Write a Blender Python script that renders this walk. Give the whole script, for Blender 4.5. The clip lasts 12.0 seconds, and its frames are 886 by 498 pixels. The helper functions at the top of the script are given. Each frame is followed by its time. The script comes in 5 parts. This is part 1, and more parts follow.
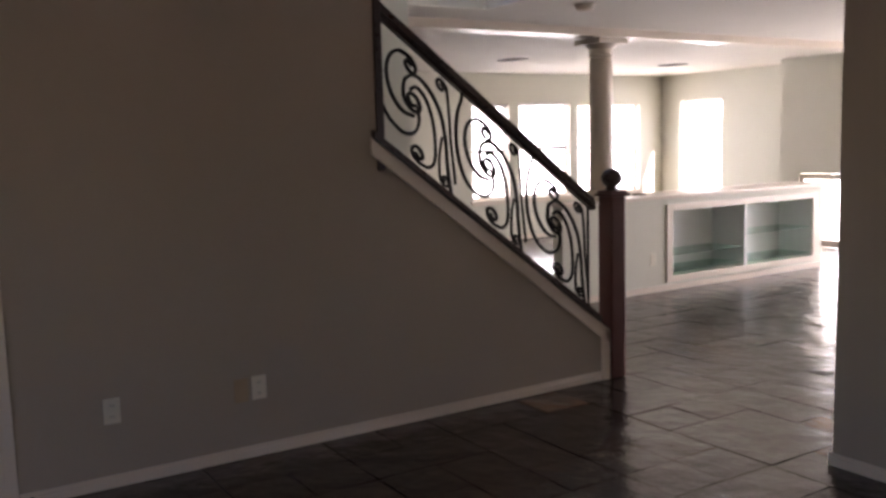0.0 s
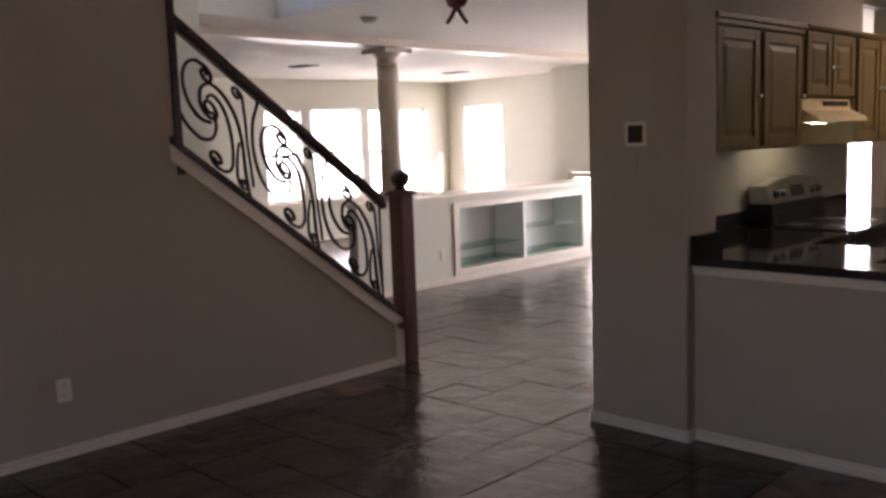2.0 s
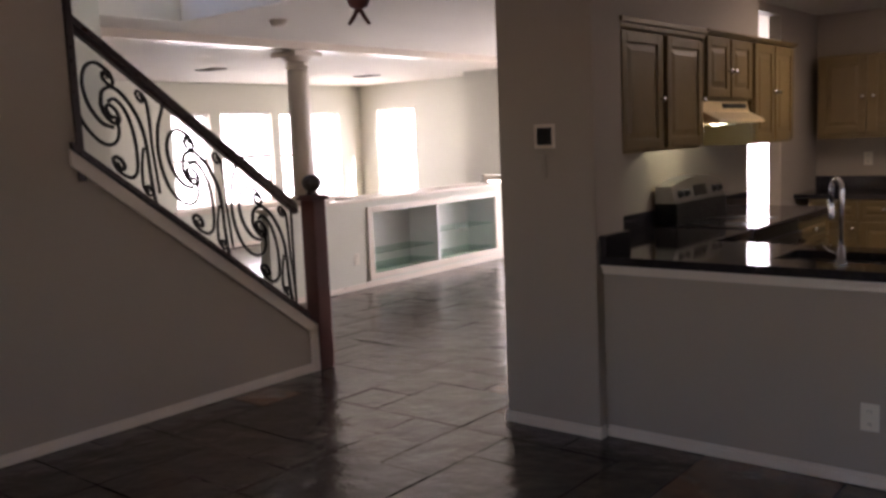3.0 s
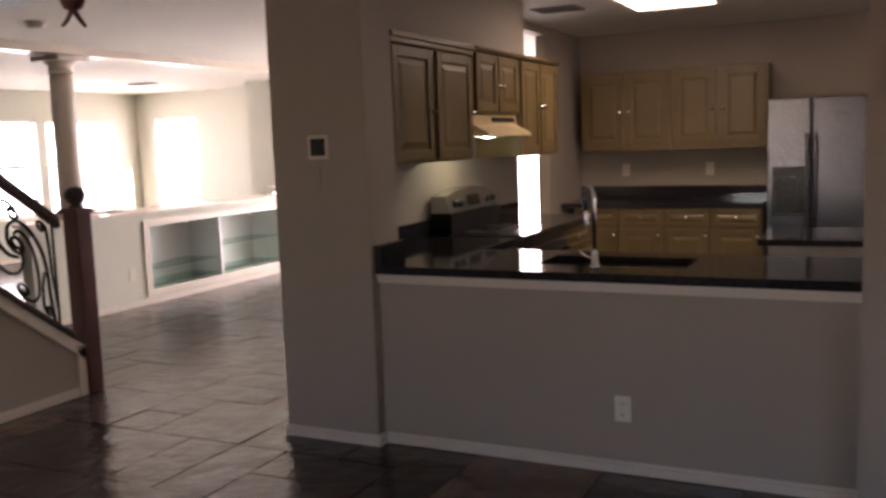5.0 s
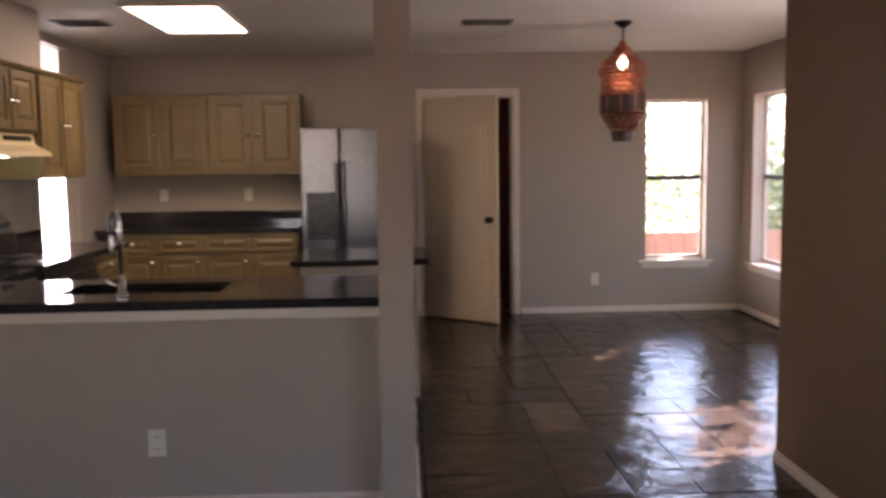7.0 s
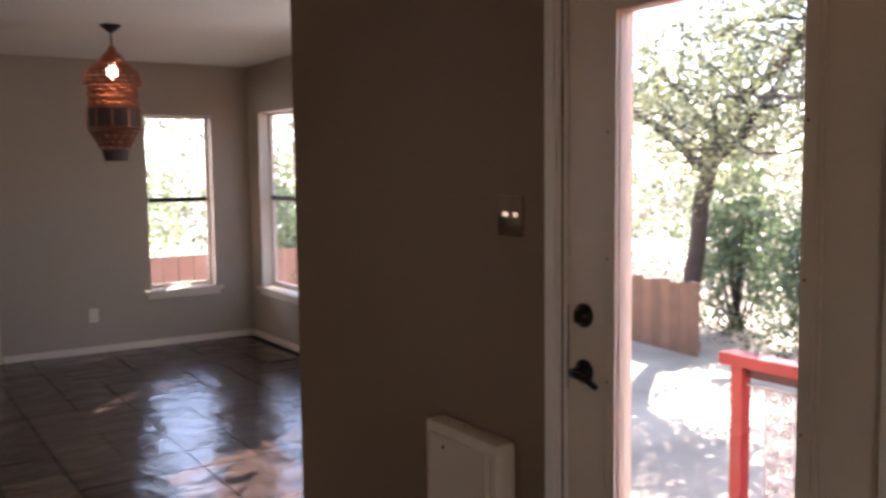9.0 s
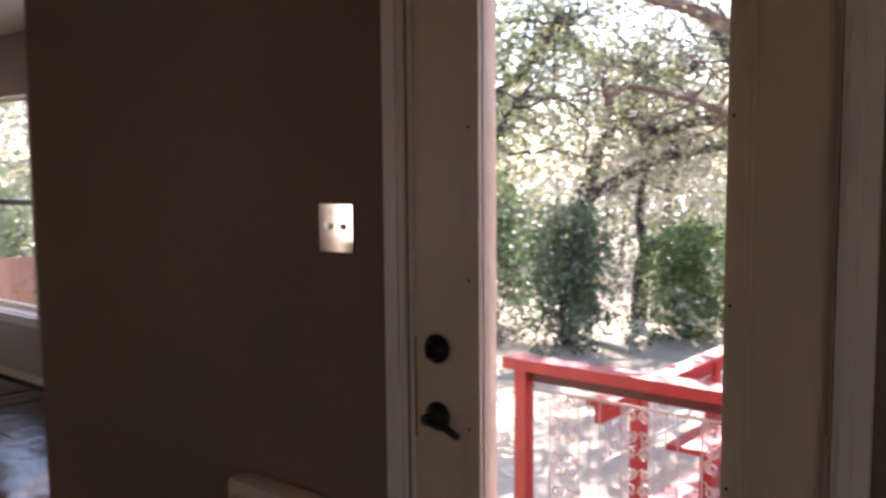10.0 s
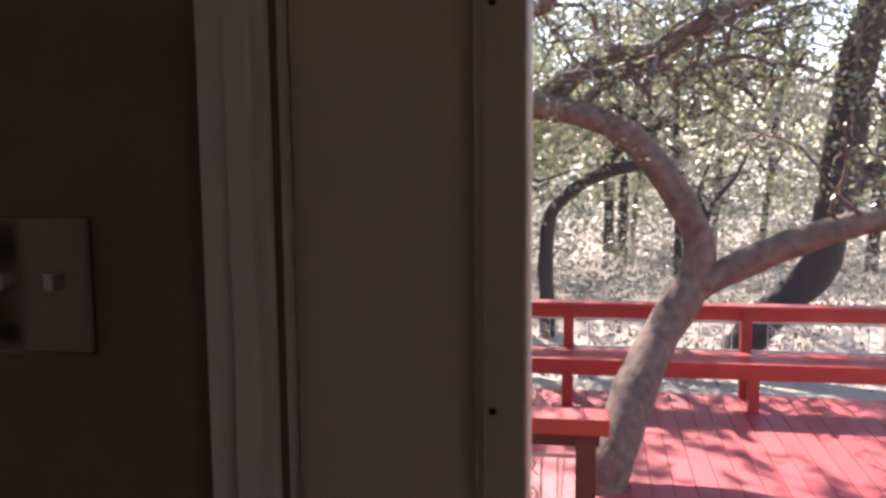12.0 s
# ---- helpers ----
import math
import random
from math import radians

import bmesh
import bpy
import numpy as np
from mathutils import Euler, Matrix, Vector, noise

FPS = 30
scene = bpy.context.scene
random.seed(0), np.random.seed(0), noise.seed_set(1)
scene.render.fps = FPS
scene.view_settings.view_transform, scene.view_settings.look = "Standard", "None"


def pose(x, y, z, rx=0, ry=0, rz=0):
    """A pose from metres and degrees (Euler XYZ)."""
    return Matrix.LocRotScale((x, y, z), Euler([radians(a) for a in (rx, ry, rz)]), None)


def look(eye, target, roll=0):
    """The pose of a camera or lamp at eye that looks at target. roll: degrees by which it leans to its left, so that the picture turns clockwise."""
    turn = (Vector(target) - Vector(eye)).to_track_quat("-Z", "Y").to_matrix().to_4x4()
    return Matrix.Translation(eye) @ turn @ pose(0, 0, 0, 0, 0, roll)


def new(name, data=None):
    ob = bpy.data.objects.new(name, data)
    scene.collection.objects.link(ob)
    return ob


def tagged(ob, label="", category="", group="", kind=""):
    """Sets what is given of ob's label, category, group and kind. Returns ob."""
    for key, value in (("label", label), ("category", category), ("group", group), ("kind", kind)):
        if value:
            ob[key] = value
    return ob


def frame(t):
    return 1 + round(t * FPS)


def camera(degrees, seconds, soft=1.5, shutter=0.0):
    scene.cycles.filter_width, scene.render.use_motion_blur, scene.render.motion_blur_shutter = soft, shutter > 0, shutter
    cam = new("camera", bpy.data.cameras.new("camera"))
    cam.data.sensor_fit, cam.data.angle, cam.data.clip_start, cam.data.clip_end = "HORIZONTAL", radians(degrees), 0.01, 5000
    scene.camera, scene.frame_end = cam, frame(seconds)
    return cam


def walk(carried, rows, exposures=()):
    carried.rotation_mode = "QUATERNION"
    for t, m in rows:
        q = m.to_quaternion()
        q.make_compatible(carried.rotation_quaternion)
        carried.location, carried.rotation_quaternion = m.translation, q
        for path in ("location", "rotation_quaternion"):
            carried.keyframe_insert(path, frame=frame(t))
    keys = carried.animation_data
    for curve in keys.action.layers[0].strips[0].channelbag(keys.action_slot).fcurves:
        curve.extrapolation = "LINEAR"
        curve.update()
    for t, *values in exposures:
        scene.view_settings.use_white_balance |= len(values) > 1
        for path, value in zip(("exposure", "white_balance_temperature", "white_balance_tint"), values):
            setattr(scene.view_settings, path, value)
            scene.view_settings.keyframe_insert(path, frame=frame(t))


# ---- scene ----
# camera and walk
cam = camera(52.9, 12.0, soft=3.0, shutter=0.3)
ROWS = [
    (0, look((-0.016, 0.027, 1.502), (-4.219, 2.668, 0.897), -1.59)),
    (0.5, look((0.112, -0.129, 1.516), (-3.897, 2.792, 0.886), -1.53)),
    (1, look((0.178, -0.203, 1.513), (-3.647, 2.955, 0.886), -1.55)),
    (1.5, look((0.244, -0.206, 1.503), (-3.420, 3.140, 0.887), -1.74)),
    (2, look((0.285, -0.209, 1.506), (-3.208, 3.315, 0.886), -2.07)),
    (2.5, look((0.289, -0.205, 1.506), (-3.026, 3.486, 0.885), -2.31)),
    (4.5, look((0.305, -0.158, 1.485), (-2.196, 4.129, 0.884), -2.26)),
    (5, look((0.370, -0.156, 1.495), (-1.804, 4.307, 0.898), -2.03)),
    (5.5, look((0.459, -0.190, 1.518), (-1.276, 4.461, 0.918), -1.63)),
    (6, look((0.465, -0.209, 1.531), (-0.682, 4.621, 0.938), -1.02)),
    (6.5, look((0.405, -0.180, 1.488), (-0.037, 4.771, 0.950), -0.87)),
    (7, look((0.440, -0.087, 1.470), (0.661, 4.883, 0.967), -0.74)),
    (9, look((0.622, 0.452, 1.500), (3.370, 4.606, 1.057), -0.68)),
    (9.5, look((0.670, 0.693, 1.528), (3.975, 4.416, 1.063), -0.59)),
    (10, look((0.752, 0.953, 1.512), (4.577, 4.140, 1.043), -0.49)),
    (10.5, look((0.886, 1.261, 1.528), (5.185, 3.765, 1.025), 0.21)),
    (11, look((1.071, 1.568, 1.514), (5.714, 3.355, 1.006), 0.78)),
    (11.5, look((1.282, 1.828, 1.496), (6.107, 3.030, 0.967), 0.08)),
    (12, look((1.522, 2.024, 1.485), (6.419, 2.836, 0.886), -0.47)),
]
walk(cam, ROWS, exposures=[(0, 2.66, 6950, 29), (2.7, 2.78, 6950, 31), (4.5, 2.92, 7100, 33), (5.5, 3.12, 7400, 33), (6.5, 3.32, 7400, 34), (7, 3.6, 7150, 32), (8.8, 3.15, 6900, 30),
    (9.5, 2.75, 6850, 29), (10, 2.55, 6850, 29), (10.5, 2.25, 6800, 30), (11, 2.25, 6800, 30), (11.5, 2.0, 6800, 29), (12, 1.75, 6800, 28)])

# ---- world, sun and window light ----
SUN_EL, SUN_AZ = 43, 24     # degrees above the horizon; degrees from +x towards +y
world = bpy.data.worlds.new("sky")
scene.world = world
world.use_nodes = True
wn = world.node_tree.nodes
sky = wn.new("ShaderNodeTexSky")
sky.sky_type = "NISHITA"
sky.sun_disc = False
sky.dust_density, sky.ozone_density = 0.4, 2.0
sky.sun_elevation = radians(SUN_EL)
sky.sun_rotation = radians(90 - SUN_AZ)
world.node_tree.links.new(sky.outputs[0], wn["Background"].inputs[0])
wn["Background"].inputs[1].default_value = 0.15
sun_data = bpy.data.lights.new("sun", "SUN")
sun_data.energy, sun_data.angle, sun_data.color = 5.0, radians(0.5), (1.0, 0.96, 0.90)
sun = new("sun", sun_data)
sun_dir = Vector((math.cos(radians(SUN_EL)) * math.cos(radians(SUN_AZ)), math.cos(radians(SUN_EL)) * math.sin(radians(SUN_AZ)), math.sin(radians(SUN_EL))))
sun.matrix_world = look(sun_dir * 30, (0, 0, 0))


def window_light(eye, target, w, h, power, color=(0.93, 0.97, 1.0)):
    d = bpy.data.lights.new("window_light", "AREA")
    d.shape, d.size, d.size_y, d.energy, d.color = "RECTANGLE", w, h, power, color
    o = new("window_light", d)
    o.matrix_world = look(eye, target)
    return o


def bulb(x, y, z, power, color, r=0.02):
    d = bpy.data.lights.new("bulb", "POINT")
    d.energy, d.color, d.shadow_soft_size = power, color, r
    o = new("bulb_light", d)
    o.location = (x, y, z)
    return o


# family room windows, sliding door, front window behind the walker
window_light((-10.78, 8.55, 1.3), (0, 8.55, 1.1), 2.9, 1.4, 2.9)
window_light((-10.78, 10.12, 1.3), (0, 10.12, 1.1), 0.75, 1.4, 1.8)
window_light((-9.78, 11.2, 1.33), (-9.78, 0, 1.0), 0.85, 1.4, 2.2)
window_light((-5.0, 10.42, 1.1), (-5.0, 0, 0.6), 4.5, 2.0, 20)
window_light((-1.5, -2.9, 1.3), (-1.0, 5, 1.0), 1.5, 1.4, 0.42, (1.0, 0.62, 0.38))
# nook side window that the wall hides from the walker
window_light((3.74, 5.22, 1.25), (-2.0, 5.6, 1.25), 0.86, 1.42, 2.0, (0.86, 0.94, 1.0))
# kitchen and hood lamps
window_light((-0.975, 6.15, 2.425), (-0.975, 6.15, 0), 0.5, 1.1, 0.30, (1.0, 0.76, 0.45))
bulb(-1.90, 5.12, 1.495, 0.45, (0.84, 1.0, 0.80), 0.03)
bulb(2.05, 6.40, 2.06, 0.11, (1.0, 0.7, 0.42), 0.03)


# ---- materials ----
def mat(name, color, rough=0.6, metal=0.0, scale=8.0, vary=0.12, bump=0.1, fine=60.0, random_part=0.0, spec=0.5, color2=None, rough_vary=0.1):
    m = bpy.data.materials.new(name)
    m.use_nodes = True
    n, l = m.node_tree.nodes, m.node_tree.links
    b = n["Principled BSDF"]
    b.inputs["Metallic"].default_value = metal
    b.inputs["Specular IOR Level"].default_value = spec
    tc = n.new("ShaderNodeTexCoord")
    big = n.new("ShaderNodeTexNoise")
    big.inputs["Scale"].default_value, big.inputs["Detail"].default_value = scale, 4
    small = n.new("ShaderNodeTexNoise")
    small.inputs["Scale"].default_value, small.inputs["Detail"].default_value = fine, 3
    for q in (big, small):
        l.new(tc.outputs["Object"], q.inputs["Vector"])
    ramp = n.new("ShaderNodeMix")
    ramp.data_type = "RGBA"
    lo = tuple(c * (1 - vary) for c in color) + (1,)
    hi = tuple(min(1, c * (1 + vary)) for c in (color2 or color)) + (1,)
    ramp.inputs["A"].default_value, ramp.inputs["B"].default_value = lo, hi
    l.new(big.outputs["Fac"], ramp.inputs["Factor"])
    out = ramp.outputs["Result"]
    if random_part:
        info, hsv = n.new("ShaderNodeObjectInfo"), n.new("ShaderNodeHueSaturation")
        mr = n.new("ShaderNodeMapRange")
        mr.inputs["To Min"].default_value, mr.inputs["To Max"].default_value = 1 - random_part, 1 + random_part
        l.new(info.outputs["Random"], mr.inputs["Value"])
        l.new(mr.outputs[0], hsv.inputs["Value"])
        l.new(out, hsv.inputs["Color"])
        out = hsv.outputs[0]
    l.new(out, b.inputs["Base Color"])
    rr = n.new("ShaderNodeMapRange")
    rr.inputs["To Min"].default_value, rr.inputs["To Max"].default_value = max(0.02, rough - rough_vary), min(1, rough + rough_vary)
    l.new(small.outputs["Fac"], rr.inputs["Value"])
    l.new(rr.outputs[0], b.inputs["Roughness"])
    if bump:
        bp = n.new("ShaderNodeBump")
        bp.inputs["Strength"].default_value, bp.inputs["Distance"].default_value = bump, 0.01
        l.new(small.outputs["Fac"], bp.inputs["Height"])
        l.new(bp.outputs[0], b.inputs["Normal"])
    return m


def glow(name, color, strength):
    m = bpy.data.materials.new(name)
    m.use_nodes = True
    b = m.node_tree.nodes["Principled BSDF"]
    b.inputs["Base Color"].default_value = (*color, 1)
    b.inputs["Emission Color"].default_value = (*color, 1)
    b.inputs["Emission Strength"].default_value = strength
    return m


def glass_mat(name, tint=(1, 1, 1), rough=0.0):
    m = bpy.data.materials.new(name)
    m.use_nodes = True
    n, l = m.node_tree.nodes, m.node_tree.links
    n.remove(n["Principled BSDF"])
    mix, tr, gl, lw = n.new("ShaderNodeMixShader"), n.new("ShaderNodeBsdfTransparent"), n.new("ShaderNodeBsdfGlossy"), n.new("ShaderNodeLayerWeight")
    pw, fr = n.new("ShaderNodeMath"), n.new("ShaderNodeMath")
    pw.operation, fr.operation = "POWER", "MULTIPLY_ADD"
    pw.inputs[1].default_value, fr.inputs[1].default_value, fr.inputs[2].default_value = 4.0, 0.85, 0.03
    l.new(lw.outputs["Facing"], pw.inputs[0])
    l.new(pw.outputs[0], fr.inputs[0])
    tr.inputs[0].default_value = (*tint, 1)
    gl.inputs["Roughness"].default_value = 0.02 + rough
    l.new(fr.outputs[0], mix.inputs[0])
    l.new(tr.outputs[0], mix.inputs[1])
    l.new(gl.outputs[0], mix.inputs[2])
    l.new(mix.outputs[0], n["Material Output"].inputs[0])
    return m


def slate_mat(name, island):
    m = bpy.data.materials.new(name)
    m.use_nodes = True
    n, l = m.node_tree.nodes, m.node_tree.links
    b = n["Principled BSDF"]
    geo = n.new("ShaderNodeNewGeometry")
    rnd = geo.outputs["Random Per Island"] if island else n.new("ShaderNodeObjectInfo").outputs["Random"]
    ramp = n.new("ShaderNodeValToRGB")
    ramp.color_ramp.interpolation = "LINEAR"
    e = ramp.color_ramp.elements
    e[0].position, e[0].color = 0.0, (0.027, 0.018, 0.014, 1)
    e[1].position, e[1].color = 1.0, (0.15, 0.092, 0.06, 1)
    for p, c in ((0.45, (0.037, 0.025, 0.019, 1)), (0.8, (0.05, 0.033, 0.025, 1)), (0.965, (0.062, 0.042, 0.032, 1))):
        k = e.new(p)
        k.color = c
    l.new(rnd, ramp.inputs[0])
    big, mid, fine = (n.new("ShaderNodeTexNoise") for _ in range(3))
    for q, s, dt in ((big, 1.6, 5), (mid, 7.0, 5), (fine, 45.0, 4)):
        q.inputs["Scale"].default_value, q.inputs["Detail"].default_value = s, dt
        l.new(geo.outputs["Position"], q.inputs["Vector"])
    mul = n.new("ShaderNodeMix")
    mul.data_type, mul.blend_type = "RGBA", "OVERLAY"
    mul.inputs["Factor"].default_value = 0.55
    l.new(ramp.outputs[0], mul.inputs["A"])
    l.new(mid.outputs["Fac"], mul.inputs["B"])
    l.new(mul.outputs["Result"], b.inputs["Base Color"])
    rr = n.new("ShaderNodeMapRange")
    rr.inputs["To Min"].default_value, rr.inputs["To Max"].default_value = 0.10, 0.30
    l.new(mid.outputs["Fac"], rr.inputs["Value"])
    l.new(rr.outputs[0], b.inputs["Roughness"])
    b.inputs["Specular IOR Level"].default_value = 0.6
    add = n.new("ShaderNodeMath")
    add.operation = "MULTIPLY_ADD"
    add.inputs[1].default_value = 0.12
    l.new(fine.outputs["Fac"], add.inputs[0])
    l.new(mid.outputs["Fac"], add.inputs[2])
    bp = n.new("ShaderNodeBump")
    bp.inputs["Strength"].default_value, bp.inputs["Distance"].default_value = 0.5, 0.02
    l.new(add.outputs[0], bp.inputs["Height"])
    l.new(bp.outputs[0], b.inputs["Normal"])
    return m


M_WALL = mat("greige_wall_paint", (0.40, 0.338, 0.272), 0.75, scale=1.2, vary=0.05, bump=0.12, fine=90)
# Wall paint browned and darkened: the dimness beside the bright door is in the colour.
M_WALL_DIM = mat("dimmed_brown_wall_paint", (0.20, 0.130, 0.074), 0.75, scale=1.2, vary=0.05, bump=0.12, fine=90)
M_CREAM = mat("pale_family_wall_paint", (0.62, 0.61, 0.52), 0.75, scale=1.2, vary=0.04, bump=0.1, fine=90)
M_CEIL = mat("ceiling_texture", (0.72, 0.68, 0.60), 0.9, scale=2, vary=0.04, bump=0.5, fine=55)
M_TRIM = mat("white_trim_paint", (0.70, 0.615, 0.52), 0.4, scale=5, vary=0.05, bump=0.04, fine=30)
M_DOORP = mat("off_white_door_paint", (0.60, 0.475, 0.345), 0.42, scale=3, vary=0.05, bump=0.05, fine=40)
M_PLATE = mat("ivory_plastic", (0.74, 0.69, 0.58), 0.35, vary=0.03, bump=0.0)
M_DARKP = mat("black_plastic", (0.012, 0.012, 0.013), 0.3, vary=0.1, bump=0.02)
M_IRON = mat("wrought_iron", (0.016, 0.014, 0.013), 0.45, metal=0.6, vary=0.2, bump=0.15, fine=120)
M_WOODR = mat("dark_red_stained_wood", (0.085, 0.022, 0.016), 0.42, scale=2.5, vary=0.12, bump=0.0, fine=40, rough_vary=0.03)
M_WOODD = mat("dark_stained_handrail", (0.03, 0.014, 0.011), 0.3, scale=2.5, vary=0.18, bump=0.02, fine=40)
M_CAB = mat("glazed_olive_cabinet", (0.18, 0.122, 0.048), 0.42, scale=5, vary=0.18, bump=0.06, fine=35, random_part=0.06)
M_GRAN = mat("black_granite", (0.012, 0.011, 0.012), 0.07, scale=60, vary=0.5, bump=0.0, fine=300, color2=(0.03, 0.026, 0.03), rough_vary=0.03)
M_STEEL = mat("brushed_stainless", (0.16, 0.16, 0.175), 0.27, metal=1.0, scale=3, vary=0.08, bump=0.0, fine=150, rough_vary=0.03)
M_SATIN = mat("satin_steel_panel", (0.55, 0.55, 0.54), 0.32, metal=1.0, scale=3, vary=0.06, bump=0.0)
M_CHROME = mat("chrome", (0.78, 0.78, 0.78), 0.2, metal=1.0, vary=0.02, bump=0.0, rough_vary=0.04)
M_BRONZE = mat("oil_rubbed_bronze", (0.02, 0.014, 0.013), 0.35, metal=0.7, vary=0.2, bump=0.05)
M_HOOD = mat("almond_enamel", (0.74, 0.59, 0.34), 0.3, vary=0.04, bump=0.02)
M_BLIND = mat("white_blind_slats", (0.78, 0.78, 0.78), 0.5, vary=0.03, bump=0.0)
M_GROUT = mat("dark_grout", (0.012, 0.01, 0.009), 0.8, vary=0.2, bump=0.3)
M_COPPER = mat("pierced_copper", (0.33, 0.125, 0.075), 0.32, metal=1.0, scale=20, vary=0.35, bump=0.3, fine=90)
M_WHITE = mat("white_shelf_paint", (0.80, 0.81, 0.80), 0.4, vary=0.03, bump=0.02)
M_GLASS = glass_mat("clear_glass")
M_SHELF = glass_mat("green_edge_glass", (0.72, 0.9, 0.84))
M_VENT = mat("grey_brown_vent_metal", (0.22, 0.19, 0.155), 0.6, vary=0.1, bump=0)
M_SWITCH = mat("polished_steel_plate", (0.46, 0.38, 0.30), 0.07, metal=1.0, scale=14, vary=0.10, bump=0.0, rough_vary=0.04)
M_PANTRY = mat("red_brown_pantry_paint", (0.26, 0.085, 0.05), 0.6, vary=0.15)
M_PANEL = glow("fluorescent_diffuser", (1.0, 0.93, 0.80), 1.0)
M_BULB = glow("lamp_bulb", (1.0, 0.78, 0.5), 4.0)
M_SLATE, M_SLATE_FAR = slate_mat("slate_tile", False), slate_mat("slate_tiles_far", True)


# ---- mesh helpers ----
def mesh_ob(name, bm, material, smooth=False):
    me = bpy.data.meshes.new(name)
    bmesh.ops.recalc_face_normals(bm, faces=bm.faces)
    bm.to_mesh(me)
    bm.free()
    me.materials.append(material)
    if smooth:
        for p in me.polygons:
            p.use_smooth = True
    return new(name, me)


def part(name, bm, material, parent, label="", smooth=False):
    o = mesh_ob(name, bm, material, smooth)
    o.parent = parent
    o.matrix_parent_inverse = parent.matrix_world.inverted() if parent.parent is None else Matrix.Identity(4)
    return tagged(o, label=label)


def thing(name, at, label, category, group="", kind=""):
    o = new(name)
    o.location = at
    o.empty_display_size = 0.1
    bpy.context.view_layer.update()
    return tagged(o, label, category, group, kind)


def structure(name, bm, material, label, category, smooth=False):
    return tagged(mesh_ob(name, bm, material, smooth), label, category, kind="structure")


def add_box(bm, a, b, bevel=0.0, m=None):
    x0, x1, y0, y1, z0, z1 = min(a[0], b[0]), max(a[0], b[0]), min(a[1], b[1]), max(a[1], b[1]), min(a[2], b[2]), max(a[2], b[2])
    v = [bm.verts.new(p) for p in ((x0, y0, z0), (x1, y0, z0), (x1, y1, z0), (x0, y1, z0), (x0, y0, z1), (x1, y0, z1), (x1, y1, z1), (x0, y1, z1))]
    f = [bm.faces.new([v[i] for i in q]) for q in ((3, 2, 1, 0), (4, 5, 6, 7), (0, 1, 5, 4), (1, 2, 6, 5), (2, 3, 7, 6), (3, 0, 4, 7))]
    if bevel:
        edges = list({e for q in f for e in q.edges})
        r = bmesh.ops.bevel(bm, geom=edges, offset=bevel, segments=2, affect="EDGES", profile=0.6)
        v = list({w for q in r["faces"] for w in q.verts} | {w for w in v if w.is_valid})
    if m is not None:
        bmesh.ops.transform(bm, matrix=m, verts=v)
    return bm


def box(a, b, bevel=0.0, m=None):
    return add_box(bmesh.new(), a, b, bevel, m)


def lathe(profile, seg=24, m=None):
    """A turned shape: (radius, height) pairs from the bottom up."""
    bm = bmesh.new()
    rings = []
    for r, z in profile:
        rings.append([bm.verts.new((r * math.cos(2 * math.pi * i / seg), r * math.sin(2 * math.pi * i / seg), z)) for i in range(seg)])
    for a, b in zip(rings, rings[1:]):
        for i in range(seg):
            bm.faces.new((a[i], a[(i + 1) % seg], b[(i + 1) % seg], b[i]))
    bm.faces.new(list(reversed(rings[0])))
    bm.faces.new(rings[-1])
    if m is not None:
        bmesh.ops.transform(bm, matrix=m, verts=bm.verts[:])
    return bm


def tube(bm, pts, radius, seg=6):
    """A round bar along points; radius is one number or one for each point."""
    pts = [Vector(p) for p in pts]
    rad = radius if isinstance(radius, (list, tuple)) else [radius] * len(pts)
    rings, up = [], Vector((0.31, 0.47, 0.83)).normalized()
    for i, p in enumerate(pts):
        d = (pts[min(i + 1, len(pts) - 1)] - pts[max(i - 1, 0)])
        d = d.normalized() if d.length > 1e-9 else Vector((0, 0, 1))
        side = d.cross(up)
        side = side.normalized() if side.length > 1e-6 else d.orthogonal().normalized()
        up = side.cross(d).normalized()
        rings.append([bm.verts.new(p + (side * math.cos(2 * math.pi * k / seg) + up * math.sin(2 * math.pi * k / seg)) * rad[i]) for k in range(seg)])
    for a, b in zip(rings, rings[1:]):
        for k in range(seg):
            bm.faces.new((a[k], a[(k + 1) % seg], b[(k + 1) % seg], b[k]))
    bm.faces.new(list(reversed(rings[0])))
    bm.faces.new(rings[-1])
    return bm


def bar(pts, radius, seg=6):
    return tube(bmesh.new(), pts, radius, seg)


def smooth_path(ctrl, n=8):
    """A Catmull-Rom line through the control points."""
    c = [Vector(p) for p in ctrl]
    c = [c[0] * 2 - c[1]] + c + [c[-1] * 2 - c[-2]]
    out = []
    for i in range(1, len(c) - 2):
        for k in range(n):
            t = k / n
            a, b, d, e = c[i - 1], c[i], c[i + 1], c[i + 2]
            out.append(0.5 * (2 * b + (d - a) * t + (2 * a - 5 * b + 4 * d - e) * t * t + (3 * b - a - 3 * d + e) * t ** 3))
    out.append(c[-2])
    return out


def wall_with_holes(name, axis, plane, thick, span, top, holes, material, label, bottom=0.0):
    """A wall along y (axis 'x') or x (axis 'y'), from plane to plane + thick, with openings (lo, hi, z0, z1)."""
    bm = bmesh.new()

    def put(lo, hi, z0, z1):
        if hi - lo < 1e-4 or z1 - z0 < 1e-4:
            return
        if axis == "x":
            add_box(bm, (plane, lo, z0), (plane + thick, hi, z1))
        else:
            add_box(bm, (lo, plane, z0), (hi, plane + thick, z1))

    at = span[0]
    for lo, hi, z0, z1 in sorted(holes):
        put(at, lo, bottom, top)
        put(lo, hi, bottom, z0)
        put(lo, hi, z1, top)
        at = hi
    put(at, span[1], bottom, top)
    return structure(name, bm, material, label, "wall")


H = 2.44

